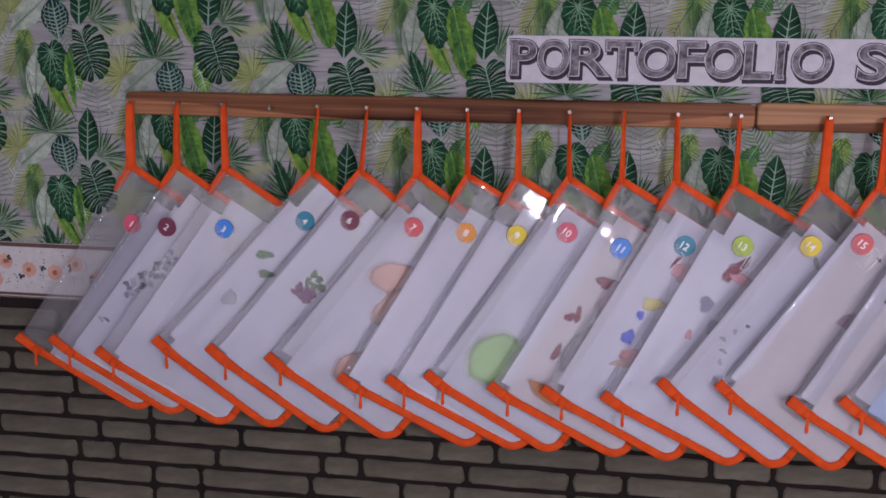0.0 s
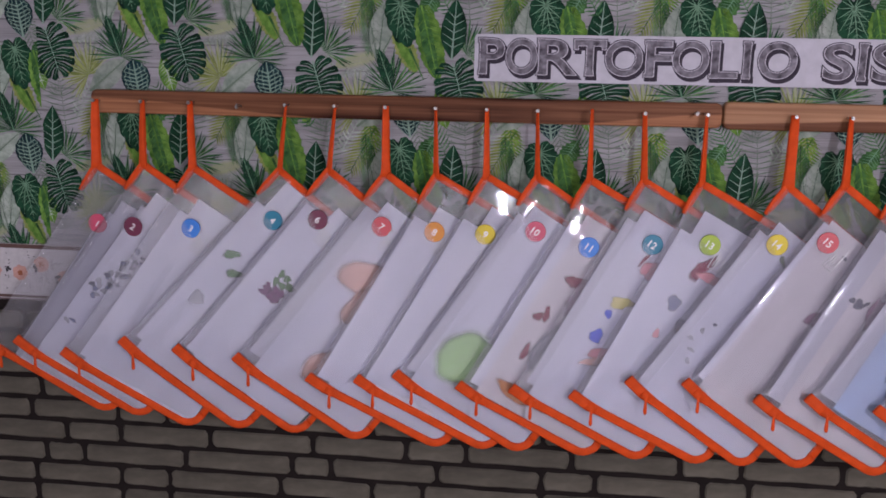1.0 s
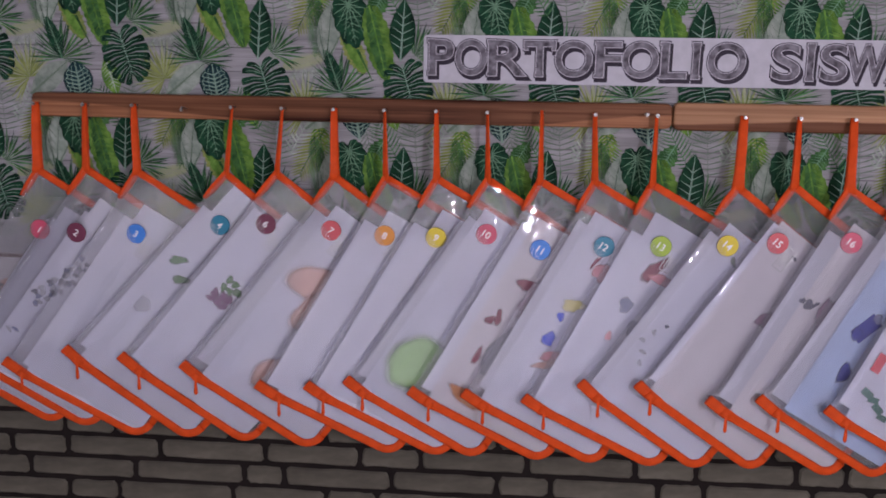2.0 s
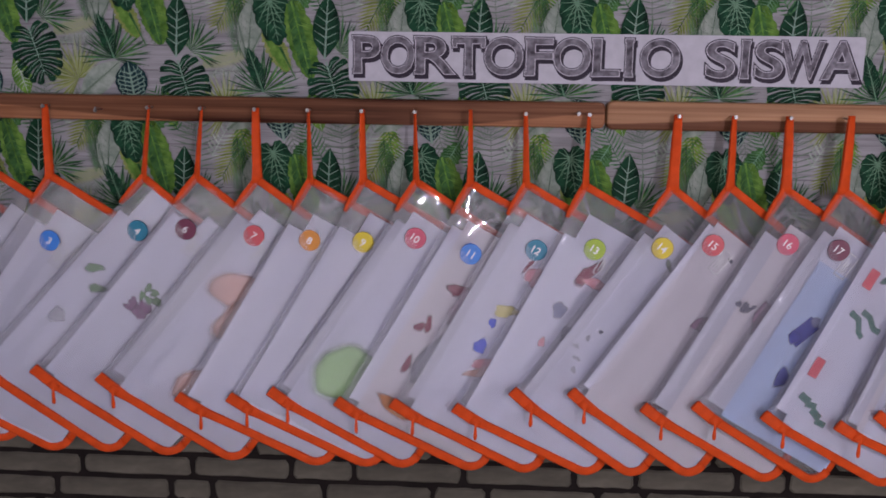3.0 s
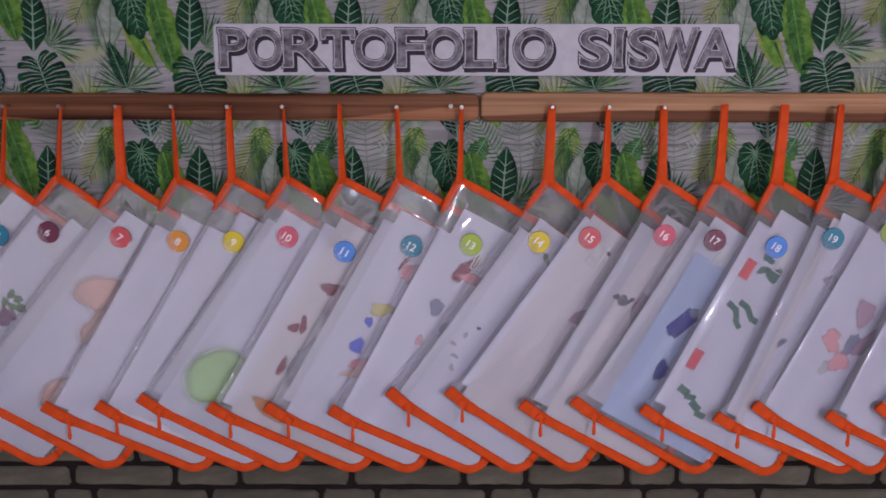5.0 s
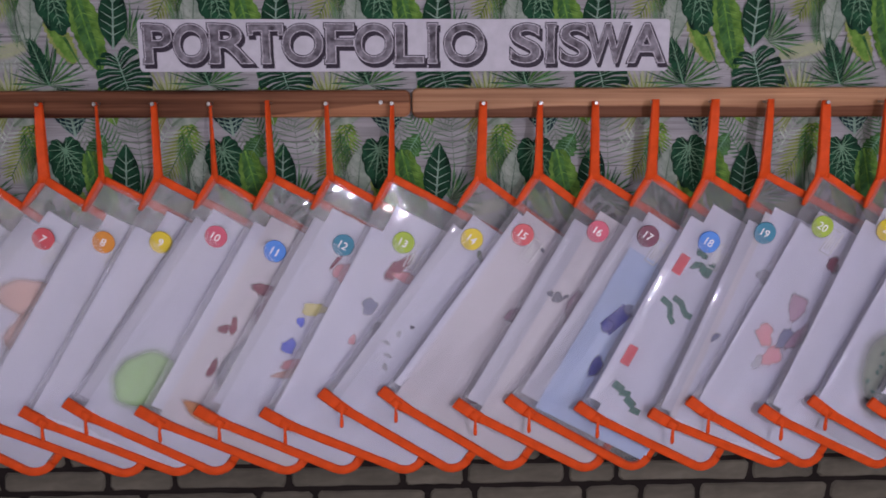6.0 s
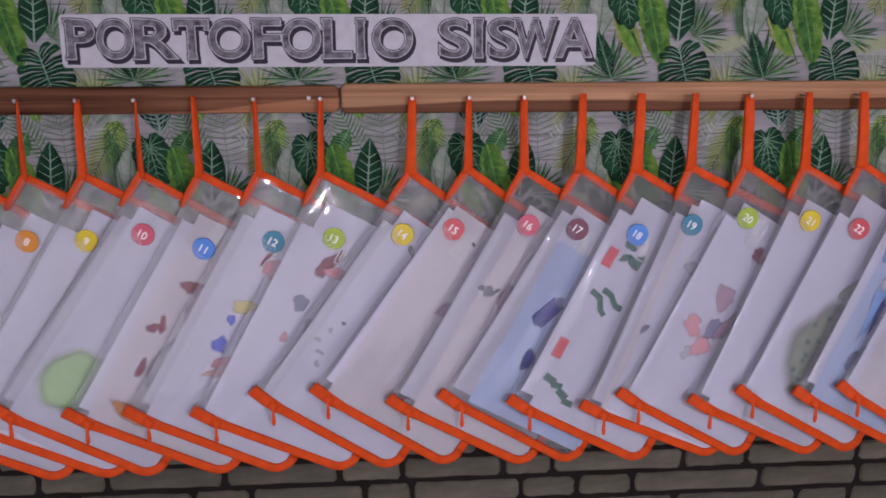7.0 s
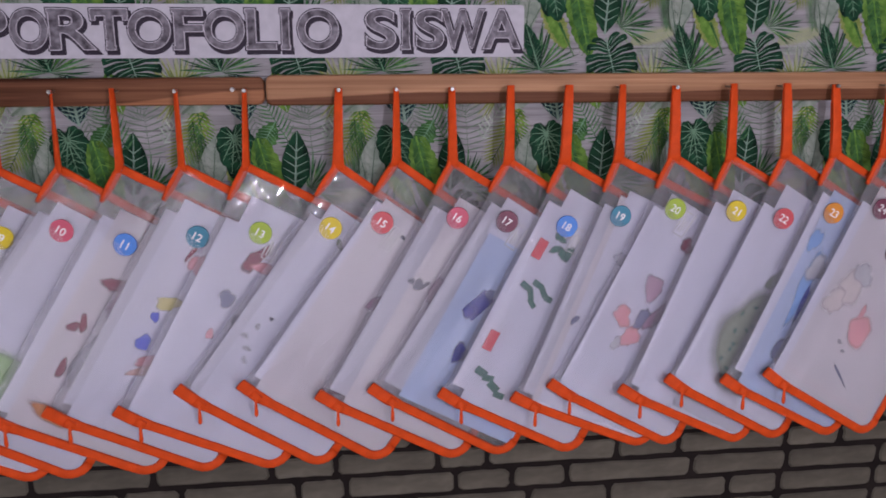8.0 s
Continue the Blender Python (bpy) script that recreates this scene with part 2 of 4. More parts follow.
def slab(name, ext, material, parent=None, bevel=0.0, label=""):
    return part(name, box(bmesh.new(), *ext, bevel), material, parent, label)


def face(bm, pts):
    return bm.faces.new([bm.verts.new(p) for p in pts])


def sweep(bm, pts, half_w, half_t, side_of=None):
    """A flat tape with rounded edges along pts; side_of(i) gives the tape's across direction."""
    rings = []
    n = len(pts)
    for i, p in enumerate(pts):
        p = Vector(p)
        d = (Vector(pts[min(i + 1, n - 1)]) - Vector(pts[max(i - 1, 0)])).normalized()
        s = side_of(i).normalized() if side_of else d.cross(Vector((0, -1, 0))).normalized()
        t = d.cross(s).normalized()
        hw = half_w[i] if isinstance(half_w, list) else half_w
        ring = []
        for a in range(8):
            c, q = math.cos(a * math.pi / 4 + 0.39), math.sin(a * math.pi / 4 + 0.39)
            ring.append(bm.verts.new(p + s * (hw * 1.08 * math.copysign(abs(c) ** 0.5, c)) + t * (half_t * 1.08 * math.copysign(abs(q) ** 0.5, q))))
        rings.append(ring)
    for a, b in zip(rings, rings[1:]):
        for k in range(8):
            bm.faces.new((a[k], a[(k + 1) % 8], b[(k + 1) % 8], b[k]))
    bm.faces.new(list(reversed(rings[0])))
    bm.faces.new(rings[-1])
    bmesh.ops.recalc_face_normals(bm, faces=bm.faces)
    return bm


def letters(text, spread=0.0):
    """Mesh of a text in the built-in font; spread thickens the strokes."""
    cu = bpy.data.curves.new("text", "FONT")
    cu.body, cu.size, cu.offset = text, 1.0, spread
    cu.align_x, cu.align_y = "LEFT", "BOTTOM_BASELINE"
    ob = new("text", cu)
    bpy.context.view_layer.update()
    me = bpy.data.meshes.new_from_object(ob.evaluated_get(bpy.context.evaluated_depsgraph_get()))
    bpy.data.objects.remove(ob)
    bm = bmesh.new()
    bm.from_mesh(me)
    bpy.data.meshes.remove(me)
    return bm


# ---- the room ----
ground = slab("floor", (ROOM_L, ROOM_R, ROOM_B, 0, -0.1, 0), FLOOR_TILE)
tagged(ground, "beige tiled classroom floor", "floor", kind="structure")
lid = slab("ceiling", (ROOM_L, ROOM_R, ROOM_B, 0, ROOM_H, ROOM_H + 0.1), CEIL_PAINT)
tagged(lid, "plain white painted ceiling", "ceiling", kind="structure")
wall = slab("wall_north", (ROOM_L, ROOM_R, 0, 0.15, 0, ROOM_H), WALLPAPER)
tagged(wall, "wall papered with tropical leaves over whitewashed boards", "wall", kind="structure")


def windowed_wall(name, run, thick, holes, along_x):
    """A wall along x or y with added light openings (start, end, sill, head), each with a painted frame."""
    bm = bmesh.new()

    def block(a, b, z0, z1):
        box(bm, *((a, b, *thick) if along_x else (*thick, a, b)), z0, z1)

    at = run[0]
    for a, b, z0, z1 in holes:
        block(at, a, 0, ROOM_H)
        block(a, b, 0, z0)
        block(a, b, z1, ROOM_H)
        at = b
    block(at, run[1], 0, ROOM_H)
    ob = tagged(part(name, bm, PLASTER), "plain cream plastered wall with added, unseen fill-light openings", "wall", kind="structure")
    mid = (thick[0] + thick[1]) / 2
    for a, b, z0, z1 in holes:
        fr = bmesh.new()
        for p, q, r, t in ((a, b, z0, z0 + 0.03), (a, b, z1 - 0.03, z1), (a, a + 0.03, z0 + 0.03, z1 - 0.03), (b - 0.03, b, z0 + 0.03, z1 - 0.03)):
            box(fr, *((p, q, mid - 0.02, mid + 0.02) if along_x else (mid - 0.02, mid + 0.02, p, q)), r, t)
        part("window_frame", fr, CEIL_PAINT, ob, "white painted frame of added light opening")
    return ob


windowed_wall("wall_south", (ROOM_L, ROOM_R), (ROOM_B - 0.15, ROOM_B), [BACK_FILL], True)


tagged(slab("wall_east", (ROOM_R, ROOM_R + 0.15, ROOM_B, 0.15, 0, ROOM_H), PLASTER), "plain cream plastered wall", "wall", kind="structure")
# the west opening is made up, it only holds the streak light
windowed_wall("wall_west", (ROOM_B - 0.15, 0.15), (ROOM_L - 0.15, ROOM_L), [(-2.0, -1.8, 1.1, 2.6)], False)
GLOW, glow_nodes, glow_out = nodes_of("lamp_diffuser")
glow = glow_nodes.nodes.new("ShaderNodeEmission")
glow.inputs[0].default_value, glow.inputs[1].default_value = (0.9, 0.84, 1.0, 1), 4.0
glow_nodes.links.new(glow.outputs[0], glow_out.inputs[0])
# key light follows the strap shadows; this unseen fixture is assumed
wall_lamp = slab("wall_lamp", (1.44, 1.56, ROOM_B, ROOM_B + 0.19, 1.85, 1.95), CEIL_PAINT, bevel=0.008)
tagged(wall_lamp, "white box-shaped lamp mounted on plastered wall", "wall lamp")
slab("diffuser", (1.455, 1.545, ROOM_B + 0.1905, ROOM_B + 0.198, 1.865, 1.935), GLOW, wall_lamp, 0.002)

# ---- leaf print of the upper wallpaper ----


class Print:
    """Collects flat printed shapes; each leaf lies a hair in front of the one before."""

    def __init__(self):
        self.bm, self.mats = bmesh.new(), []
        self.y = -0.0003

    def shape(self, pts, mat, lift=0.0):
        if mat not in self.mats:
            self.mats.append(mat)
        f = face(self.bm, [(x, self.y - lift, z) for x, z in pts])
        if f.normal.y > 0:
            f.normal_flip()
        f.material_index = self.mats.index(mat)

    def step(self):
        self.y -= 0.00003

    def stroke(self, a, b, w0, w1, mat, lift=0.0):
        d = Vector((b[0] - a[0], b[1] - a[1]))
        n = Vector((-d.y, d.x)).normalized()
        self.shape([(a[0] + n.x * w0, a[1] + n.y * w0), (b[0] + n.x * w1, b[1] + n.y * w1), (b[0] - n.x * w1, b[1] - n.y * w1), (a[0] - n.x * w0, a[1] - n.y * w0)], mat, lift)

    def to_object(self, name, parent):
        me = bpy.data.meshes.new(name)
        self.bm.normal_update()
        self.bm.to_mesh(me)
        self.bm.free()
        for m in self.mats:
            me.materials.append(m)
        return me


def frame2(cx, cz, deg):
    c, s = math.cos(radians(deg)), math.sin(radians(deg))
    return lambda u, v: (cx + c * u - s * v, cz + s * u + c * v)


def blade(pr, cx, cz, deg, length, width, mat, vein=None, veins=6, base=0.35, wavy=0.0, bold=1.0):
    """A simple leaf, tip up before turning: outline with a widest place at base, midrib and side veins."""
    at = frame2(cx, cz, deg)
    n = 14
    def half(s):
        w = math.sin(math.pi * min(1, s / (2 * base))) if s < base else math.cos(math.pi / 2 * ((s - base) / (1 - base)) ** 1.25)
        return max(0.0, w) * width / 2
    left = [at(-half(i / n) * (1 + wavy * math.sin(i * 2.6)), (i / n - 0.5) * length) for i in range(n + 1)]
    right = [at(half(i / n) * (1 + wavy * math.sin(i * 3.1 + 1)), (i / n - 0.5) * length) for i in range(n - 1, 0, -1)]
    pr.shape(left + right, mat)
    if vein:
        pr.stroke(at(0, -0.5 * length), at(0, 0.47 * length), width * 0.03 * bold, width * 0.01 * bold, vein, 0.00003)
        for i in range(1, veins + 1):
            s = 0.08 + 0.72 * i / (veins + 1)
            for sgn in (-1, 1):
                pr.stroke(at(0, (s - 0.5) * length), at(sgn * half(min(0.97, s + 0.1)) * 0.86, (s + 0.1 - 0.5) * length), width * 0.016 * bold, width * 0.005 * bold, vein, 0.00003)
    pr.step()


def monstera(pr, cx, cz, deg, size, mat, vein):
    """Heart-shaped split leaf, its tip hanging down: drooping lobes with slits between them."""
    at = frame2(cx, cz, deg)
    lobes = 8
    def rim(s, sgn):
        a = 0.12 + s * (math.pi - 0.14)
        return (sgn * 0.47 * size * math.sin(a) ** 0.7 * (1.02 - 0.2 * s), size * (0.5 * math.cos(a) + (0.05 if s < 0.25 else 0)))
    for sgn in (-1, 1):
        for i in range(lobes):
            s0, s1 = i / lobes, (i + 0.9) / lobes
            r0, r1 = 0.4 - 0.74 * i / lobes, 0.4 - 0.74 * (i + 1.0) / lobes
            p0, p1 = rim(s0 + 0.012, sgn), rim(s1, sgn)
            m = rim((s0 + s1) / 2, sgn)
            q0 = (p0[0] * 0.5, size * r0 * 0.5 + p0[1] * 0.5 + size * 0.03)
            q1 = (p1[0] * 0.5, size * r1 * 0.5 + p1[1] * 0.5 + size * 0.036)
            pr.shape([at(0, size * r0), at(*q0), at(*p0), at(m[0] * 1.05, m[1] * 1.05), at(*p1), at(*q1), at(0, size * r1)], mat, 0.000004 * i)
            pr.stroke(at(0, size * (r0 * 0.7 + r1 * 0.3)), at(q0[0] * 0.5 + q1[0] * 0.5, q0[1] * 0.5 + q1[1] * 0.5), size * 0.007, size * 0.005, vein, 0.00005)
            pr.stroke(at(q0[0] * 0.5 + q1[0] * 0.5, q0[1] * 0.5 + q1[1] * 0.5), at(m[0] * 0.92, m[1] * 0.92), size * 0.005, size * 0.002, vein, 0.00005)
    pr.stroke(at(0, size * 0.5), at(0, -size * 0.46), size * 0.011, size * 0.004, vein, 0.00006)
    pr.step()


def pinnate(pr, cx, cz, deg, length, spread, mat, n=15, w=0.0022, droop=35, rib=None):
    """Feather palm: midrib with slender leaflets, tip up before turning."""
    at = frame2(cx, cz, deg)
    pr.stroke(at(0, -length / 2), at(0, length / 2), w * 0.5, w * 0.2, rib or mat, 0.00003)
    for i in range(n):
        s = (i + 0.5) / n
        reach = spread * math.sin(math.pi * (0.12 + 0.8 * s)) ** 0.7
        for sgn in (-1, 1):
            a = radians(droop + 22 * s)
            x0, z0 = 0, (s - 0.5) * length
            x1, z1 = sgn * reach * math.cos(a), z0 + reach * math.sin(a)
            xm, zm = x0 + (x1 - x0) * 0.45, z0 + (z1 - z0) * 0.4
            pr.shape([at(x0, z0 - w * 0.5), at(xm, zm - w), at(x1, z1), at(xm, zm + w), at(x0, z0 + w * 0.5)], mat, 0.00001 * (i % 4))
    pr.step()


def banana(pr, top, foot, width, outer, inner, vein, wavy=0.16):
    """Long frayed leaf hanging from top to foot: a pale rim, a darker heart and close side veins."""
    cx, cz = (top[0] + foot[0]) / 2, (top[1] + foot[1]) / 2
    length = math.hypot(foot[0] - top[0], foot[1] - top[1])
    deg = math.degrees(math.atan2(-(foot[0] - top[0]), foot[1] - top[1]))
    at = frame2(cx, cz, deg)
    n = 26

    def rim(sgn, share, ph):
        pts = []
        for i in range(n + 1):
            q = i / n
            w = math.sin(math.pi * min(1.0, 0.06 + q * 0.93)) ** 0.5 * width / 2 * share
            w *= 1 + wavy * math.sin(i * 2.15 + ph) + wavy * 0.6 * math.sin(i * 0.9 + ph * 2)
            pts.append(at(sgn * w, (q - 0.5) * length))
        return pts

    pr.shape(rim(-1, 1.0, 0.4) + rim(1, 1.0, 1.9)[::-1], outer)
    pr.shape(rim(-1, 0.3, 2.4) + rim(1, 0.66, 0.9)[::-1], inner, 0.00002)
    pr.stroke(at(width * 0.03, -0.52 * length), at(width * 0.03, 0.48 * length), width * 0.035, width * 0.012, vein, 0.00004)
    for i in range(1, 17):
        q = i / 18
        w = math.sin(math.pi * (0.06 + q * 0.9)) ** 0.5 * width * 0.46
        for sgn in (-1, 1):
            pr.stroke(at(width * 0.03, (q - 0.5) * length), at(sgn * w, (q - 0.5 + 0.1) * length), width * 0.012, width * 0.006, vein if i % 2 else inner, 0.00004)
    pr.step()


def heart_leaf(pr, hub, tip, width, mat, vein):
    """Broad dark leaf hanging down: veins spread from one hub near its top and branch along the midrib."""
    length = math.hypot(tip[0] - hub[0], tip[1] - hub[1]) * 1.3
    deg = math.degrees(math.atan2(tip[0] - hub[0], hub[1] - tip[1]))
    at = frame2(hub[0], hub[1], deg)

    def rim(a, fray=0.0):
        c = math.cos(a)
        r = (0.46 + 0.2 * c + 0.2 * max(0.0, c) ** 5 - 0.14 * max(0.0, -c) ** 10) * length * (1 - fray)
        x = math.sin(a) * r
        return x * width / (length * 0.98), -c * r

    pr.shape([at(*rim(2 * math.pi * k / 56, (0.0, 0.02, 0.09, 0.03)[k % 4])) for k in range(56)], mat)
    for k in range(-6, 7):
        a = k * 0.42
        p = rim(a)
        pr.stroke(at(0, 0), at(p[0] * 0.9, p[1] * 0.9), length * 0.011, length * 0.003, vein, 0.00003)
    for k in range(1, 6):
        z = -length * 0.12 * k
        for sgn in (-1, 1):
            pr.stroke(at(0, z), at(sgn * width * (0.3 - 0.035 * k), z - length * 0.1), length * 0.008, length * 0.002, vein, 0.00003)
            pr.stroke(at(sgn * width * 0.08, z * 0.7), at(sgn * width * (0.4 - 0.03 * k), z * 0.7 - length * 0.03), length * 0.005, length * 0.002, vein, 0.00003)
    pr.step()


def net_leaf(pr, cx, cz, deg, length, width):
    """Blue-black leaf with a pale net of veins."""
    blade(pr, cx, cz, deg, length, width, G_BLUE, G_VEIN, 7, 0.55, 0.03, 1.5)
    at = frame2(cx, cz, deg)
    for sgn in (-1, 1):
        for share in (0.42, 0.78):
            last = None
            for i in range(12):
                q = 0.08 + 0.8 * i / 11
                w = math.sin(math.pi * min(1.0, q * 0.94)) ** 0.7 * width * 0.5 * share * (1.08 if i % 2 else 0.88)
                p = at(sgn * w, (q - 0.5) * length)
                if last:
                    pr.stroke(last, p, 0.00055, 0.00045, G_VEIN, 0.00004)
                last = p
    pr.step()


def spray(pr, x, z, deg, radius, mats, n, sweep_deg, w, rnd):
    """Palm spray: two layers of long pointed fingers of uneven length, the back one darker."""
    for layer, (mat, share) in enumerate(mats):
        for i in range(n):
            a = (i / (n - 1) - 0.5) * sweep_deg + rnd.uniform(-3, 3)
            r = radius * share * rnd.uniform(0.82, 1.06) * (1 - 0.2 * abs(a) / 110)
            at = frame2(x, z, deg + a)
            bend = rnd.uniform(-0.05, 0.05) * r
            pr.shape([at(0, 0), at(-w * r, r * 0.5), at(bend - w * 0.55 * r, r * 0.8), at(bend * 1.6, r), at(bend + w * 0.55 * r, r * 0.8), at(w * r, r * 0.5)], mat, 0.000007 * (i % 4) + 0.00003 * layer)
    pr.step()


def leaf_tile(pr, rnd):
    """One repeat of the print, round the split leaf at its origin, back to front."""
    # faded ferns far behind
    pinnate(pr, 0.012, 0.14, 4, 0.08, 0.044, G_GREY, 10, 0.0013, 8)
    pinnate(pr, 0.05, 0.146, -30, 0.06, 0.026, G_PALE, 9, 0.0016, 22)
    pinnate(pr, 0.061, 0.04, -76, 0.07, 0.017, G_FERN, 17, 0.0024, 30)
    pinnate(pr, 0.064, 0.022, -80, 0.06, 0.014, G_PALE, 15, 0.0012, 38)
    pinnate(pr, 0.195, 0.142, 30, 0.07, 0.028, G_FAN, 11, 0.0016, 25)
    pinnate(pr, 0.16, 0.156, 196, 0.08, 0.024, G_GREY, 11, 0.0014, 30)
    # yellow fan with grey fingers over it
    spray(pr, 0.064, -0.03, 8, 0.062, [(G_GREY, 1.0)], 15, 120, 0.016, rnd)
    spray(pr, 0.0615, -0.0375, 36, 0.066, [(G_FERN, 1.0), (G_YELLOW, 0.86)], 25, 230, 0.03, rnd)
    # hanging feather palms beside the pale leaf
    pinnate(pr, 0.072, 0.126, 150, 0.085, 0.034, G_YELLOW, 15, 0.0024, 30, G_MID)
    pinnate(pr, 0.088, 0.134, 190, 0.08, 0.03, G_LIGHT, 15, 0.0018, 32, G_MID)
    pinnate(pr, 0.079, 0.102, 184, 0.098, 0.03, G_FAN, 26, 0.0014, 46, G_DARK)
    pinnate(pr, 0.089, 0.094, 186, 0.08, 0.021, G_DARK, 22, 0.0011, 50, G_DARK)
    blade(pr, 0.1, 0.084, 174, 0.094, 0.036, G_PALE, None, 0, 0.42)
    for foot, top, w in (((0.0955, 0.04), (0.0832, 0.1), 0.007), ((0.0968, 0.042), (0.1057, 0.125), 0.009), ((0.0975, 0.042), (0.1215, 0.085), 0.007)):
        pr.stroke(foot, top, 0.0008, 0.0004, G_DARK)
        d = Vector((top[0] - foot[0], top[1] - foot[1]))
        pinnate(pr, foot[0] + d.x * 0.62, foot[1] + d.y * 0.62, math.degrees(math.atan2(-d.x, d.y)), d.length * 0.75, w, G_GREY, 12, 0.0006, 45)
    # large fan palm, its feathered middle, the pale leaf and the netted leaf at its root
    spray(pr, 0.118, -0.007, -8, 0.07, [(G_DARK, 0.98), (G_FAN, 1.0)], 21, 210, 0.022, rnd)
    spray(pr, 0.118, -0.007, -34, 0.06, [(G_LIGHT, 0.9)], 7, 90, 0.014, rnd)
    blade(pr, 0.108, 0.026, 19, 0.07, 0.022, G_DARK, G_VEIN2, 9, 0.45, 0.12, 1.3)
    pinnate(pr, 0.108, 0.024, 19, 0.068, 0.017, G_DARK, 16, 0.0013, 30, G_VEIN2)
    blade(pr, 0.095, -0.038, -51, 0.086, 0.038, G_PALE, G_GREY, 0, 0.45, 0, 1.8)
    pinnate(pr, 0.095, -0.038, -51, 0.072, 0.008, G_GREY, 13, 0.0006, 45)
    net_leaf(pr, 0.144, -0.045, 8, 0.07, 0.05)
    # frayed leaves
    banana(pr, (0.124, 0.088), (0.158, 0.024), 0.03, G_YELLOW, G_LIGHT, G_LIGHT, 0.12)
    pr.stroke((0.146, 0.06), (0.169, 0.013), 0.0022, 0.0006, G_MID, 0.00003)
    pr.step()
    heart_leaf(pr, (0.1315, 0.128), (0.1435, 0.068), 0.056, G_DARK, G_VEIN2)
    blade(pr, 0.178, 0.128, 150, 0.05, 0.03, G_MID, G_VEIN2, 7, 0.5, 0.16)
    banana(pr, (0.166, 0.124), (0.193, 0.014), 0.042, G_LIGHT, G_MID, G_LIGHT, 0.07)
    # small palm beside the pointed leaf
    spray(pr, 0.0096, 0.052, -48, 0.06, [(G_DARK, 0.92), (G_FAN, 1.0)], 13, 150, 0.03, rnd)
    spray(pr, 0.0096, 0.052, -70, 0.048, [(G_LIGHT, 0.8), (G_PALE, 0.7)], 8, 220, 0.022, rnd)
    # striped leaf under the split leaf, pointed leaf, split leaf
    blade(pr, -0.027, -0.034, 196, 0.064, 0.03, G_LIGHT, G_PALE, 8, 0.5, 0.04, 1.6)
    spray(pr, 0.004, -0.075, 10, 0.03, [(G_GREY, 1.0)], 9, 150, 0.025, rnd)
    blade(pr, -0.0095, 0.09, -4, 0.094, 0.041, G_DARK, G_VEIN, 5, 0.4, 0.02, 1.25)
    monstera(pr, 0.001, -0.003, 16, 0.086, G_DARK, G_VEIN)


def clipped_tile(dx, dz, x0, x1):
    """A repeat of the print moved to (dx, dz) and trimmed at the edges x0 and x1 of its paper strip."""
    pr = Print()
    leaf_tile(pr, random.Random(3))
    me = pr.to_object("leaf_print", wall)
    bm = bmesh.new()
    bm.from_mesh(me)
    for edge, sgn in ((x0 - dx, -1), (x1 - dx, 1)):
        bmesh.ops.bisect_plane(bm, geom=bm.verts[:] + bm.edges[:] + bm.faces[:], plane_co=(edge, 0, 0), plane_no=(sgn, 0, 0), clear_outer=True)
    bm.to_mesh(me)
    bm.free()
    ob = new("leaf_print", me)
    ob.location = (dx, 0, dz)
    ob.parent = wall
    return me


TILE = 0.2265
SEAM = -0.432
whole_print = Print()
leaf_tile(whole_print, random.Random(3))
whole_tile = whole_print.to_object("leaf_print", wall)
for col in range(-1, 8):
    for row in range(-1, 2):
        ob = new("leaf_print", whole_tile)
        ob.location = (0.047 + col * TILE, -0.0016 * (col % 2), 1.531 + row * TILE + (0.047 if col < 0 else 0))
        ob.parent = wall
for row in range(-1, 2):
    clipped_tile(0.047 - 2 * TILE, 1.578 + row * TILE, SEAM, 3.0)
    for col in range(2):
        clipped_tile(-0.604 - col * TILE, 1.452 + row * TILE, -3.0, SEAM)

# ---- brick-pattern dado and flowered border ----
dado = slab("wall_dado", (ROOM_L, ROOM_R, -0.004, -0.0001, 0.0, 1.147), MORTAR)
tagged(dado, "grey-brown brick patterned wall covering with dark joints", "wall covering", kind="structure")
border = slab("border_strip", (ROOM_L, ROOM_R, -0.0042, -0.0001, 1.147, 1.248), BORDER)
tagged(border, "white flowered wallpaper border with brown edge lines", "wallpaper border", kind="structure")
for z0, z1 in ((1.2405, 1.2475), (1.1515, 1.1565), (1.1475, 1.1495)):
    slab("edge_line", (ROOM_L, ROOM_R, -0.0048, -0.0040, z0, z1), BORDER_BROWN, border)


def disc(bm, x, y, z, r, n=10, wob=0.0, rnd=None):
    face(bm, [(x + r * (1 + (rnd.uniform(-wob, wob) if rnd else 0)) * math.cos(2 * math.pi * k / n), y, z + r * (1 + (rnd.uniform(-wob, wob) if rnd else 0)) * math.sin(2 * math.pi * k / n)) for k in range(n, 0, -1)])


rnd = random.Random(11)
petals, hearts, dots = bmesh.new(), bmesh.new(), bmesh.new()
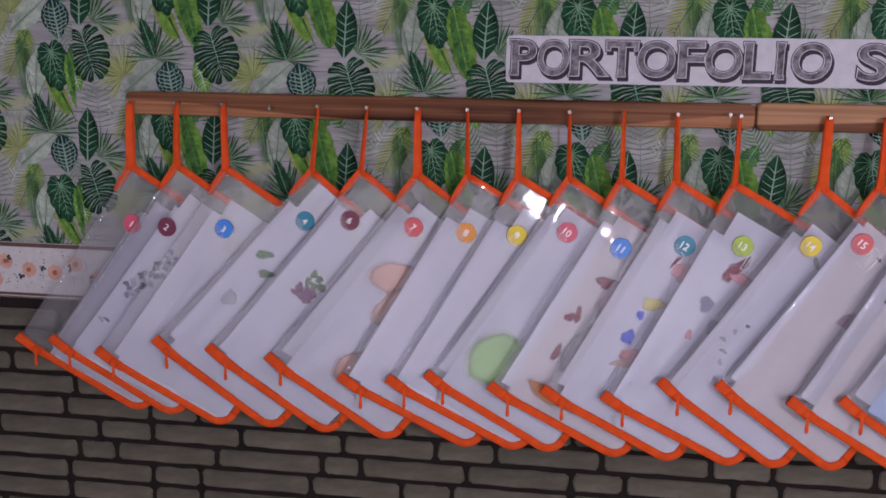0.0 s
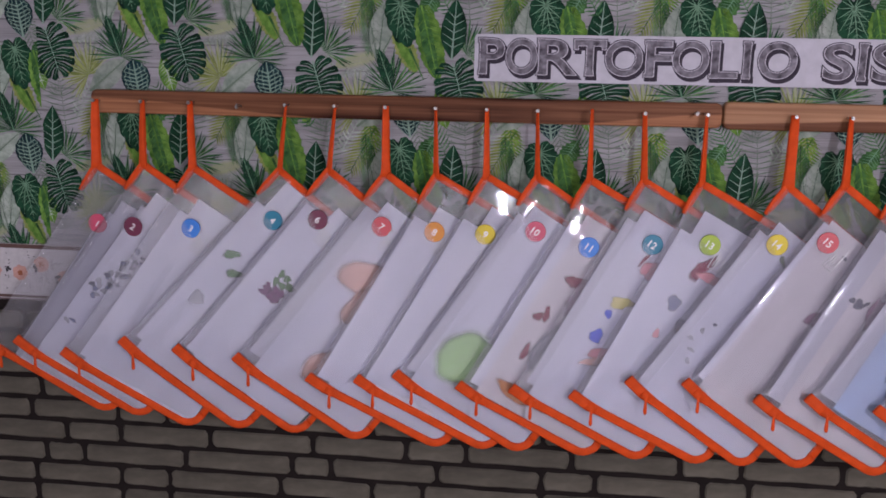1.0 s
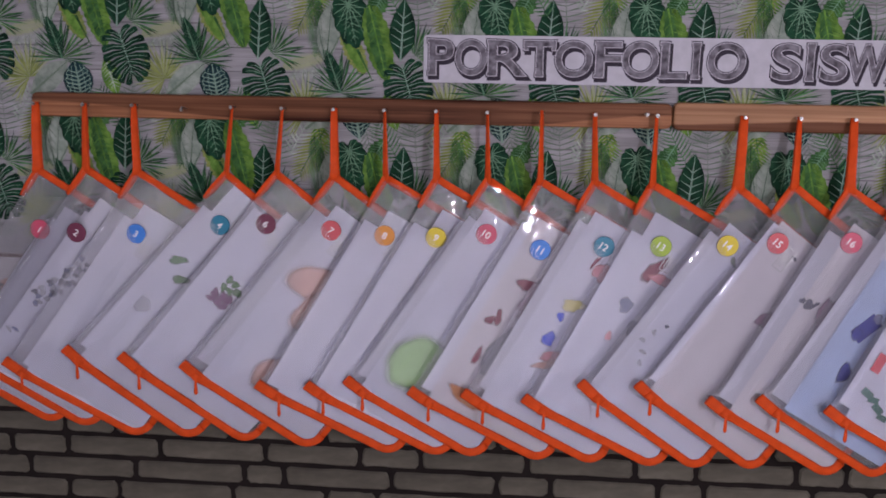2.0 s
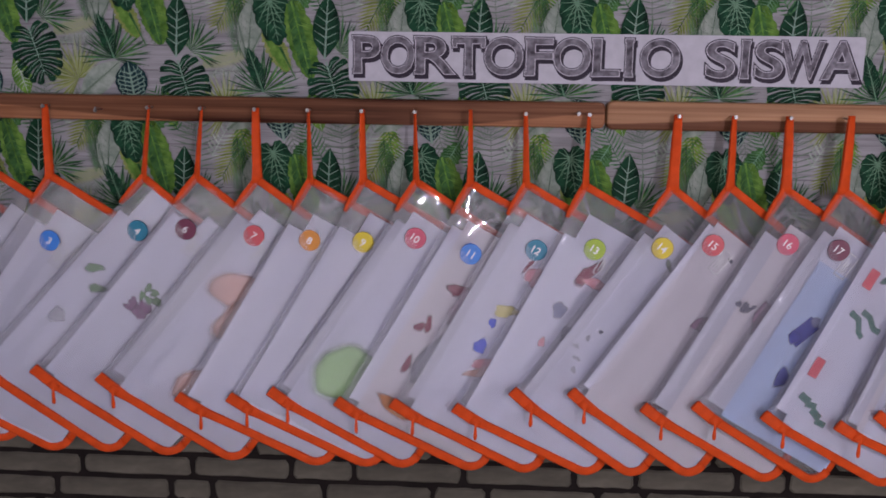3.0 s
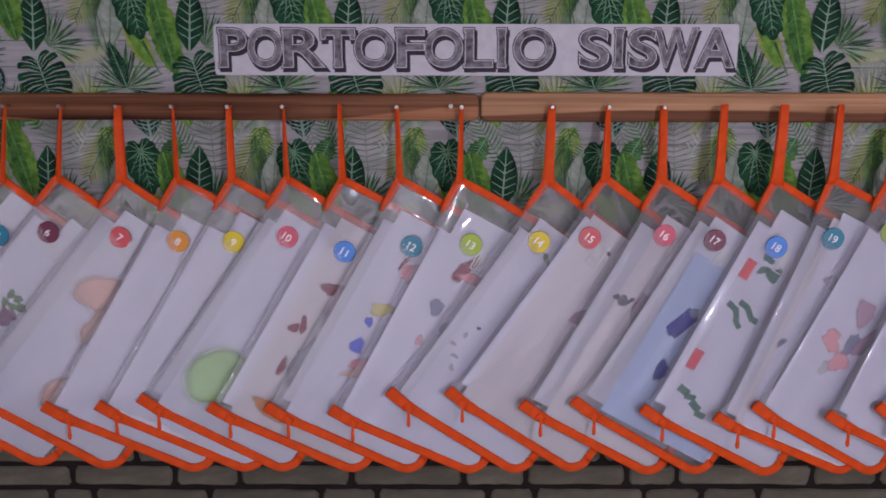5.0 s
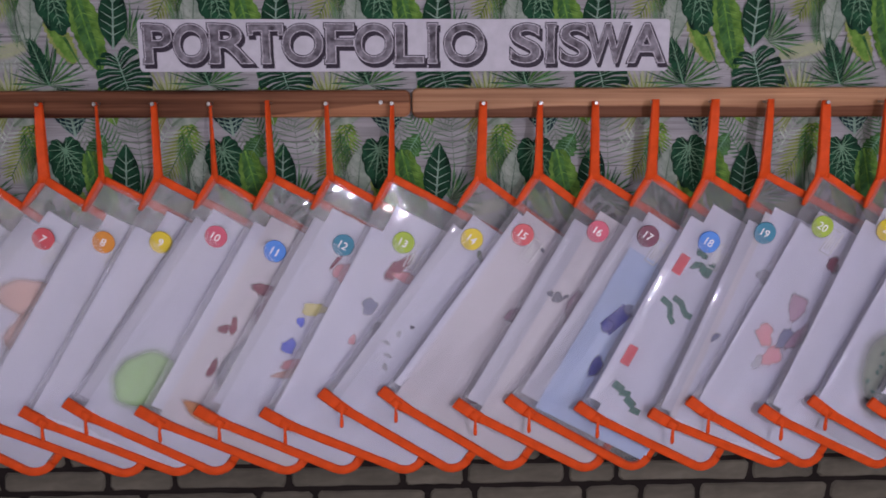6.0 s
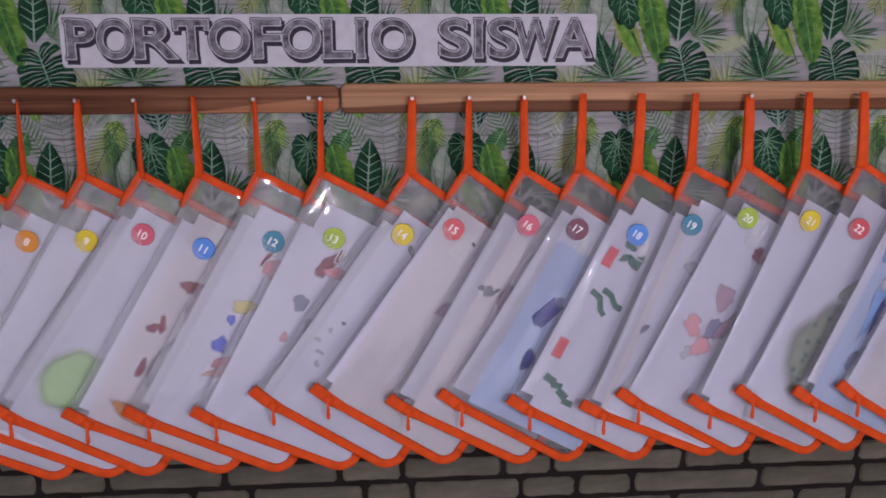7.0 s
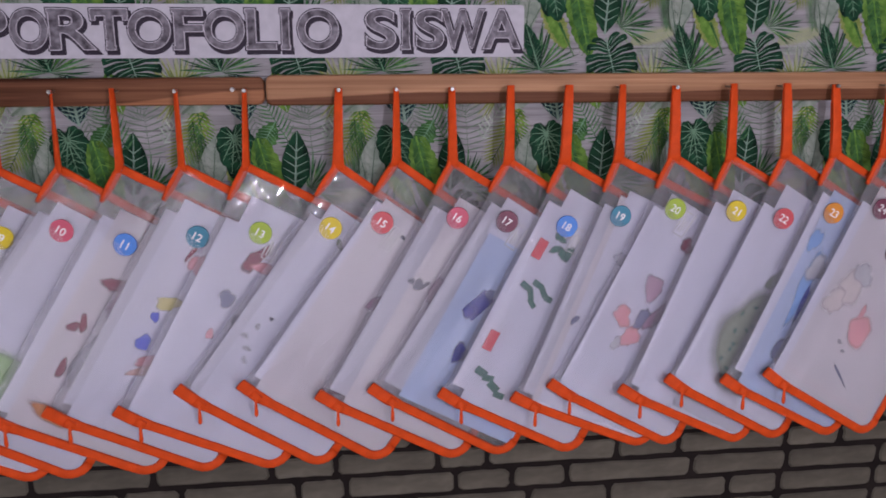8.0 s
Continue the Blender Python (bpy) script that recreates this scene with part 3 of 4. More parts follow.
for fx, fz in ((-0.68, 1.19), (-0.645, 1.213), (-0.607, 1.18), (-0.5855, 1.2135), (-0.5415, 1.1995), (-0.4925, 1.1965), (-0.452, 1.213), (-0.41, 1.19), (-0.36, 1.205), (-0.31, 1.195)):
    for k in range(7):
        disc(petals, fx + 0.0075 * math.cos(k * 0.9), -0.0046 - 0.00002 * k, fz + 0.0075 * math.sin(k * 0.9), 0.007, 9, 0.15, rnd)
    disc(hearts, fx, -0.0049, fz, 0.0048, 9, 0.2, rnd)
    for k in range(16):
        dx, dz = rnd.uniform(-0.03, 0.03), rnd.uniform(1.163, 1.236)
        if math.hypot(dx, dz - fz) > 0.018:
            disc(dots, fx + dx, -0.0046 - 0.00002 * k, dz, rnd.uniform(0.0008, 0.0016), 6)
    for k in range(5):
        disc(dots, fx + 0.028 + rnd.uniform(-0.005, 0.005), -0.0047 - 0.00003 * k, 2.4 - fz + rnd.uniform(-0.006, 0.006), 0.0028, 7, 0.25, rnd)
for nm, b2, mt in (("petal_print", petals, PEACH), ("flower_heart_print", hearts, RUST), ("dot_print", dots, INK)):
    tagged(part(nm, b2, mt, border), kind="stuff")

# ---- hanging boards, nails, title strip ----


def rail(x0, x1, z0, z1, mat, label):
    bm = bmesh.new()
    r = 0.0095
    rim = []
    for cx, cz, a0 in ((x1 - r, z1 - r, 0), (x0 + r, z1 - r, 90), (x0 + r, z0 + r, 180), (x1 - r, z0 + r, 270)):
        rim += [(cx + r * math.cos(radians(a0 + k * 18)), cz + r * math.sin(radians(a0 + k * 18))) for k in range(6)]
    rings = [[bm.verts.new((x + (1 if x < (x0 + x1) / 2 else -1) * cut, y, z + (1 if z < (z0 + z1) / 2 else -1) * cut)) for x, z in rim]
             for y, cut in ((-0.0015, 0.0), (-0.0165, 0.0), (-0.0185, 0.0007), (-0.0197, 0.002), (-0.02, 0.0036))]
    for p, q in zip(rings, rings[1:]):
        for k in range(len(rim)):
            bm.faces.new((p[k], p[(k + 1) % len(rim)], q[(k + 1) % len(rim)], q[k]))
    bm.faces.new(rings[0])
    bm.faces.new(rings[-1])
    bmesh.ops.recalc_face_normals(bm, faces=bm.faces)
    ob = part("hanging_board", bm, mat)
    return tagged(ob, label, "wooden board", "hanging boards on the wall")


rail(-0.334, 0.6785, 1.479, 1.5165, WOOD_1, "reddish-brown planed wooden board nailed to papered wall")
rail(0.6805, 2.05, 1.4775, 1.519, WOOD_2, "lighter brown planed wooden board nailed to papered wall")


def nail(x, z, tip=0.0):
    bm = bmesh.new()
    m = Matrix.Translation((x, -0.028, z)) @ Matrix.Rotation(radians(90 + tip), 4, "X")
    bmesh.ops.create_cone(bm, segments=10, radius1=0.0014, radius2=0.0014, depth=0.026, cap_ends=True, matrix=m)
    h = Matrix.Translation((x, -0.0415, z + 0.0135 * math.tan(radians(tip)))) @ Matrix.Rotation(radians(90 + tip), 4, "X")
    bmesh.ops.create_cone(bm, segments=14, radius1=0.003, radius2=0.0025, depth=0.0016, cap_ends=True, matrix=h)
    bmesh.ops.create_cone(bm, segments=12, radius1=0.0014, radius2=0.001, depth=0.0012, cap_ends=True, matrix=Matrix.Translation((0, -0.0012, 0)) @ h)
    return tagged(part("nail", bm, STEEL), "round-headed steel nail in wooden board", "nail", "nails in the board")


bm = bmesh.new()
x0, x1, z0, z1, r = 0.297, 1.047, 1.5425, 1.6145, 0.006
ring = []
for cx, cz, a0 in ((x1 - r, z1 - r, 0), (x0 + r, z1 - r, 90), (x0 + r, z0 + r, 180), (x1 - r, z0 + r, 270)):
    ring += [(cx + r * math.cos(radians(a0 + k * 22.5)), cz + r * math.sin(radians(a0 + k * 22.5))) for k in range(5)]
f = face(bm, [(x, -0.0016, z) for x, z in ring])
ret = bmesh.ops.extrude_face_region(bm, geom=[f])
for v in [g for g in ret["geom"] if isinstance(g, bmesh.types.BMVert)]:
    v.co.y = -0.0044
for v in f.verts:
    v.co.y = -0.0036
bmesh.ops.recalc_face_normals(bm, faces=bm.faces)
sign = part("title_strip", bm, SIGN_PAPER)
tagged(sign, "long white paper strip lettered PORTOFOLIO SISWA in shaded grey", "sign")

# letter, its left edge and its right edge along the strip (0 to 1), serif places (share of the width, top or foot)
TITLE = [("P", 0.012, 0.062, "l"), ("O", 0.066, 0.13, ""), ("R", 0.134, 0.211, "lr"), ("T", 0.206, 0.27, "m"), ("O", 0.27, 0.344, ""), ("F", 0.352, 0.402, "l"),
         ("O", 0.405, 0.476, ""), ("L", 0.482, 0.533, "l"), ("I", 0.536, 0.566, "m"), ("O", 0.574, 0.648, ""), ("S", 0.7, 0.754, ""), ("I", 0.762, 0.786, "m"),
         ("S", 0.794, 0.845, ""), ("W", 0.842, 0.922, ""), ("A", 0.922, 0.992, "")]


def title_letter(ch, a, b, serif):
    base = None
    left, right = 0.297 + 0.75 * a, 0.297 + 0.75 * b
    low, high = 1.5545, 1.6075
    for nm, mat, grow, dx, dz, y in (("letter", LETTER_FILL, 0.0, 0, 0, -0.0055), ("letter_line", LETTER_LINE, 0.0010, 0, 0, -0.0053),
                                     ("letter_outline", LETTER_DARK, 0.0024, 0, 0, -0.0051), ("letter_shadow", LETTER_DARK, 0.0027, 0.0028, -0.0046, -0.0049)):
        bm = letters(ch, 0.012)
        xs, ys = [v.co.x for v in bm.verts], [v.co.y for v in bm.verts]
        ax, bx, ay, by = min(xs), max(xs), min(ys), max(ys)
        s = (high - low) / (by - ay)
        sx = (right - left) / (bx - ax) if ch != "I" else s
        cx = (left + right) / 2
        for v in bm.verts:
            v.co = (cx + (v.co.x - (ax + bx) / 2) * sx, v.co.y, low + (v.co.y - ay) * s)
        bm.free()
        k = grow / s
        bm = letters(ch, 0.012 + k)
        for v in bm.verts:
            v.co = (cx + dx + (v.co.x - (ax + bx) / 2) * sx, y, low + dz + (v.co.y - ay) * s)
        stem = 0.0052
        spots = {"l": [left + stem * 0.75], "lr": [left + stem * 0.75], "m": [cx], "": []}[serif]
        for q in spots:
            for zz in (low, high):
                if ch in "T" and zz == high:
                    continue
                z0, z1 = (zz - 0.0004, zz + 0.0042) if zz == low else (zz - 0.0042, zz + 0.0004)
                w = stem * 1.15
                pts = [(q - w - grow, z0 - grow), (q + w + grow, z0 - grow), (q + w + grow, z1 + grow), (q - w - grow, z1 + grow)]
                face(bm, [(x + dx, y - 0.00002, z + dz) for x, z in pts])
        if ch == "T":
            for q in (left + 0.003, right - 0.003):
                pts = [(q - 0.0026 - grow, high - 0.014 - grow), (q + 0.0026 + grow, high - 0.014 - grow), (q + 0.0026 + grow, high + grow), (q - 0.0026 - grow, high + grow)]
                face(bm, [(x + dx, y - 0.00002, z + dz) for x, z in pts])
        for fc in bm.faces:
            fc.normal_update()
            if fc.normal.y > 0:
                fc.normal_flip()
        ob = part(nm, bm, mat, base or sign)
        base = base or ob


for row in TITLE:
    title_letter(*row)

# ---- the zip pouches ----
PW, PL = 0.240, 0.371

STICKER = {k: flat(k + "_sticker", tuple(0.86 * v for v in c), 0.35, 0.9, 40) for k, c in {
    "pink": (0.62, 0.09, 0.16), "maroon": (0.17, 0.035, 0.075), "blue": (0.06, 0.24, 0.72), "teal": (0.03, 0.22, 0.34), "red": (0.62, 0.09, 0.11),
    "orange": (0.72, 0.28, 0.035), "yellow": (0.72, 0.56, 0.02), "lime": (0.36, 0.5, 0.04)}.items()}
WHITE_INK = flat("white_ink", (0.78, 0.77, 0.78), 0.5, 0.95, 30)
TAG_FILM = flat("label_film", (0.66, 0.66, 0.66), 0.3, 0.95, 60)
ART_TONES = {
    "grey": (0.14, 0.14, 0.18), "leaf": (0.12, 0.22, 0.1), "grape": (0.18, 0.07, 0.16), "peach": (0.64, 0.42, 0.36), "green": (0.34, 0.52, 0.24),
    "wine": (0.2, 0.03, 0.06), "brown": (0.52, 0.22, 0.08), "red": (0.64, 0.09, 0.11), "yellow": (0.62, 0.56, 0.22), "blue": (0.05, 0.09, 0.58),
    "navy": (0.04, 0.045, 0.26), "slate": (0.2, 0.21, 0.32), "forest": (0.07, 0.16, 0.13), "olive": (0.25, 0.28, 0.22), "mauve": (0.42, 0.28, 0.36), "sky": (0.2, 0.36, 0.66),
    "rose": (0.68, 0.33, 0.36), "fog": (0.46, 0.46, 0.5), "sand": (0.58, 0.52, 0.52)}
ART = {k: flat(k + "_artwork", c, 0.75, 0.8, 24, grainy=0.15, spec=0.15, soft=True) for k, c in ART_TONES.items()}


def pouch_depth(u, v, bl):
    """How far the pouch stands off (minus y) at u across and v down, for its lower corner at bl."""
    s, t = u / PW, v / PL
    top = 0.030 * s
    low = bl + 0.046 * s
    return top * (1 - t) + low * t


def bulge(u, v, seed):
    side = 1 - math.exp(-max(0.0, u) / 0.0055)
    rest = (1 - math.exp(-max(0.0, min(PW - u, PL - v)) / 0.018))
    w = noise.noise(Vector((u * 16 + v * 3, v * 3.2, seed * 7.3))) * 0.0032 + noise.noise(Vector((u * 52, v * 3.5, seed * 3.1))) * 0.0011
    w += noise.noise(Vector((u * 110 + v * 25, v * 60, seed * 1.7))) * 0.001 * math.exp(-v / 0.06)
    return (0.0085 * (0.25 + 0.75 * min(1.0, v / 0.09)) + w) * side * rest


def crease(u, v, seed):
    """Gentle waves and a few long creases that all the sheets in one pouch share."""
    return 0.0013 * noise.noise(Vector((u * 8, v * 5, seed * 2.7))) + 0.0006 * noise.noise(Vector((u * 34 + v * 6, v * 5, seed * 4.1)))


def sheet(bl, u0, u1, v0, v1, lift, nu, nv, fn=None, tilt=0.0, seed=None, corner=0.0):
    """A sheet following the pouch between u0..u1 and v0..v1, turned by tilt degrees about its top corner."""
    bm = bmesh.new()
    c, s = math.cos(radians(tilt)), math.sin(radians(tilt))
    grid = []
    for j in range(nv + 1):
        line = []
        for i in range(nu + 1):
            a, b = (u1 - u0) * i / nu, (v1 - v0) * j / nv
            u, v = u0 + c * a - s * b, v0 + s * a + c * b
            if corner:
                for vc, top in ((PL - corner, False), (0.02, True)):
                    rr = 0.02 if top else corner
                    du, dv = u - (PW - rr), (vc - v if top else v - vc)
                    d = math.hypot(du, dv)
                    if du > 0 and dv > 0 and d > rr:
                        u, v = PW - rr + du * rr / d, (vc - dv * rr / d if top else vc + dv * rr / d)
            y = pouch_depth(u, v, bl) - lift - (fn(u, v) if fn else 0)
            if seed is not None:
                y -= crease(u, v, seed)
            line.append(bm.verts.new((u, y, -v)))
        grid.append(line)
    for j in range(nv):
        for i in range(nu):
            bm.faces.new((grid[j][i], grid[j + 1][i], grid[j + 1][i + 1], grid[j][i + 1]))
    return bm


def artwork(parent, key, bl, u, v, w, h, turn, lift, rnd, seed):
    """A painted or cut-paper shape on the sheet inside the pouch, with keys ending in _box give strips."""
    bm = bmesh.new()
    c, s = math.cos(radians(turn)), math.sin(radians(turn))
    strip = key.endswith("_box")
    key = key.replace("_box", "")
    n = 48 if w > 0.1 else 24 if w > 0.03 else 16
    wob = 0.3 if w < 0.05 else 0.16 if w < 0.1 else 0.09
    ph = [rnd.uniform(0, 6.28) for _ in range(4)]
    rim = []
    for k in range(n):
        a = 2 * math.pi * k / n
        q = 1 + wob * (0.5 * math.sin(2 * a + ph[0]) + 0.45 * math.sin(3 * a + ph[1]) + 0.3 * math.sin(5 * a + ph[2]) + 0.2 * math.sin(8 * a + ph[3]))
        x, z = w / 2 * q * math.cos(a), h / 2 * q * math.sin(a)
        if strip:
            m = max(abs(math.cos(a)), abs(math.sin(a)))
            x, z = w / 2 * math.cos(a) / m, h / 2 * math.sin(a) / m
        rim.append((x, z))

    def put(x, z):
        uu, vv = u + c * x - s * z, v + s * x + c * z
        return bm.verts.new((uu, pouch_depth(uu, vv, bl) - lift - crease(uu, vv, seed), -vv))

    core = bm.verts.layers.float.new("core")
    grow = 1.0 if strip else 1.12
    mid = put(0, 0)
    mid[core] = 1.0
    ring = [put(x * grow, z * grow) for x, z in rim]
    for p in ring:
        p[core] = 0.3 if strip else 0.0
    inner = [put(x * grow * 0.55, z * grow * 0.55) for x, z in rim]
    for p in inner:
        p[core] = 0.5
    for k in range(n):
        q = (k + 1) % n
        bm.faces.new((mid, inner[k], inner[q]))
        bm.faces.new((inner[k], ring[k], ring[q], inner[q]))
    return part("artwork", bm, ART[key], parent)


def arc(cu, cv, r, a0, a1, n=6):
    return [(cu + r * math.cos(radians(a0 + (a1 - a0) * k / n)), cv + r * math.sin(radians(a0 + (a1 - a0) * k / n))) for k in range(n + 1)]


def tape(bl, pts, half, thick, seed, lift=0.003, wob=0.0015):
    out = []
    for u, v in pts:
        out.append((u, pouch_depth(u, v, bl) - lift + wob * noise.noise(Vector((u * 14, v * 14, seed))), -v))
    return sweep(bmesh.new(), out, half, thick)


def densify(pts, step=0.02):
    out = [pts[0]]
    for a, b in zip(pts, pts[1:]):
        n = max(1, int(math.hypot(b[0] - a[0], b[1] - a[1]) / step))
        out += [(a[0] + (b[0] - a[0]) * k / n, a[1] + (b[1] - a[1]) * k / n) for k in range(1, n + 1)]
    return out


def zip_pouch(number, nail_x, corner_x, lean, bl, width, colour, sticker, sheets, art, tag, label):
    """A milky vinyl zip pouch with orange edging that hangs by its strap from a nail."""
    rnd = random.Random(number)
    jz = 1.398 + rnd.uniform(-0.002, 0.002)
    ob = new("zip_pouch")
    ob.empty_display_size = 0.05
    ob.matrix_world = pose(corner_x, -0.045, jz, 0, lean, 0)
    tagged(ob, label, "zip pouch", "zip pouches on the board")
    th = radians(lean)
    fn = lambda u, v: bulge(u, v, number)
    part("front_panel", sheet(bl, 0, PW, 0, PL, 0.0026, 50, 44, fn, corner=0.026), VINYL, ob, smooth=True)
    part("back_panel", sheet(bl, 0, PW, 0, PL, -0.0012, 16, 20, corner=0.026), VINYL_BACK, ob, smooth=True)
    # edging: foot with the zip, right side, top, and the short piece beside the strap
    r = 0.026
    foot = densify([(-0.004, PL - 0.004), (0.03, PL), (PW - r, PL)]) + arc(PW - r, PL - r, r, 90, 0)[1:]
    wid = [0.0061] * len(foot)
    wid[0], wid[1] = 0.0078, 0.0078
    part("zip_edging", tape(bl, foot, wid, 0.0034, number, 0.0042), ORANGE, ob, "orange zip edging", True)
    part("side_edging", tape(bl, densify([(PW, PL - r), (PW, 0.02)]) + arc(PW - 0.02, 0.02, 0.02, 0, -90)[1:], 0.006, 0.0025, number), ORANGE, ob, smooth=True)
    part("top_edging", tape(bl, densify([(PW - 0.02, 0), (0.004, 0)]), 0.0054, 0.0026, number), ORANGE, ob, smooth=True)
    left = densify([(0, -0.004), (0, 0.052)], 0.01)
    part("corner_edging", tape(bl, left, [0.0054] * (len(left) - 2) + [0.0045, 0.0028], 0.0022, number, 0.0), ORANGE, ob, smooth=True)
    # zip slider with its hanging pull
    u0 = 0.03 + rnd.uniform(-0.006, 0.008)
    su, sv = math.sin(th), math.cos(th)
    y0 = pouch_depth(u0, PL, bl) - 0.009
    slider = part("zip_slider", sweep(bmesh.new(), [(u0 - 0.007, y0 + 0.001, -PL + 0.001), (u0, y0, -PL), (u0 + 0.007, y0 + 0.001, -PL - 0.001)], 0.0055, 0.003), ORANGE, ob, smooth=True)
    pull = [(u0 + su * d, y0 - 0.002, -PL - sv * d) for d in (0, 0.008, 0.016, 0.024, 0.028)]
    part("zip_pull", sweep(bmesh.new(), pull, [0.0016, 0.0016, 0.0022, 0.0027, 0.0015], 0.001), ORANGE, slider, smooth=True)
    # strap: a doubled tape over the nail
    inv = ob.matrix_world.inverted()
    loop_y, loop_z = (-0.0462, 1.5045) if number in (11, 17, 18, 19, 21, 22, 24) else (-0.0335, 1.5015)
    for off in (0.0016, -0.0024):
        pts, sides = [], []
        ang = math.acos(min(1.0, width / 0.019))
        for k in range(9):
            q = k / 8
            p = Vector((nail_x * (1 - q) + corner_x * q, loop_y * (1 - q) - 0.047 * q + off * (0.5 + math.sin(math.pi * q)), loop_z * (1 - q) + (jz - 0.006) * q))
            a = ang * (1 - 0.45 * q) * (1 if number % 2 else -1)
            pts.append(inv @ p)
            sides.append(inv.to_3x3() @ Vector((math.cos(a), math.sin(a), 0)))
        part("strap", sweep(bmesh.new(), pts, [h * (1.13 if width >= 0.017 else 1 if width > 0.0125 else 0.8) for h in (0.0046, 0.005, 0.0054, 0.0057, 0.0057, 0.0058, 0.006, 0.0068, 0.0082)], 0.0009, lambda i: sides[i]), ORANGE, ob, "orange woven hanging strap", True)
    # contents, with a loose sheet added behind to lighten the strip beside them
    back_u = {1: 0.052, 2: 0.036, 3: 0.022}.get(number, rnd.uniform(0.005, 0.01))
    sheets = [(back_u, 0.056 + rnd.uniform(0, 0.02), min(0.2, 0.228 - back_u), 0.29, rnd.uniform(-0.6, 0.6), rnd.choice((PAPER, PAPER, PAPER_GREY, PAPER)))] + sheets
    for k, (u, v, w, h, tilt, mat) in enumerate(sheets):
        if k and tilt == 0:
            # full sheets reach down to the zip and across to the side edging
            w = 0.2325 - u if u + w > 0.2 else w
            h = 0.3645 - v if v + h > 0.33 else h
        bm = sheet(bl, u, u + w, v, v + h, 0.0030 + 0.0014 * k, 20, 26, None, tilt, number)
        bmesh.ops.solidify(bm, geom=bm.faces[:], thickness=0.0004)
        bmesh.ops.recalc_face_normals(bm, faces=bm.faces)
        part("paper_sheet", bm, mat, ob, smooth=False)
    lift = 0.0030 + 0.0014 * (len(sheets) - 1) + 0.0006
    for k, (key, u, v, w, h, turn) in enumerate(art):
        artwork(ob, key, bl, u, v, w, h, turn, lift + 0.00008 * k, rnd, number)
    # number sticker on the front
    u, v = sticker
    y = pouch_depth(u, v, bl) - 0.0026 - fn(u, v) - 0.0012
    bm = bmesh.new()
    bmesh.ops.create_cone(bm, segments=28, radius1=0.0161, radius2=0.0154, depth=0.0011, cap_ends=True, matrix=Matrix.Translation((u, y, -v)) @ Matrix.Rotation(radians(90), 4, "X"))
    badge = part("number_sticker", bm, STICKER[colour], ob, colour + " round number sticker")
    bm = letters(str(number), 0.012)
    xs, ys = [p.co.x for p in bm.verts], [p.co.y for p in bm.verts]
    s = 0.0112 / (max(ys) - min(ys))
    mx, my = (max(xs) + min(xs)) / 2, (max(ys) + min(ys)) / 2
    for p in bm.verts:
        p.co = (u + (p.co.x - mx) * s, y - 0.0009, -v + (p.co.y - my) * s)
    for fc in bm.faces:
        fc.normal_update()
        if fc.normal.y > 0:
            fc.normal_flip()
    part("numeral", bm, WHITE_INK, badge, "white numeral")
    if tag:
        # small clear label: pale rim and unreadable bars
        bm = bmesh.new()
        tu, tv = u + 0.024, v + 0.012
        ty = pouch_depth(tu, tv, bl) - 0.0026 - fn(tu, tv) - 0.0014
        w2, h2 = 0.009, 0.019
        for q in ((-w2, -w2 + 0.0016, -h2, h2), (w2 - 0.0016, w2, -h2, h2 * tag), (-w2, w2, -h2, -h2 + 0.0016), (-w2, w2 * 0.3, h2 - 0.0016, h2),
                  (-w2 * 0.5, -w2 * 0.3, -h2 * 0.7, h2 * 0.6), (-w2 * 0.1, w2 * 0.08, -h2 * 0.7, h2 * 0.3), (w2 * 0.3, w2 * 0.4, -h2 * 0.6, h2 * 0.5)):
            face(bm, [(tu + q[0], ty, -tv + q[2]), (tu + q[1], ty, -tv + q[2]), (tu + q[1], ty, -tv + q[3]), (tu + q[0], ty, -tv + q[3])])
        part("price_label", bm, TAG_FILM, ob, "small clear label with pale rim")
    nail(nail_x, 1.4995)
    return ob


def one(mat=None, u=0.028, v=0.036, tilt=0.0, w=0.2, h=0.327):
    return (u, v, w, h, tilt, mat or PAPER)


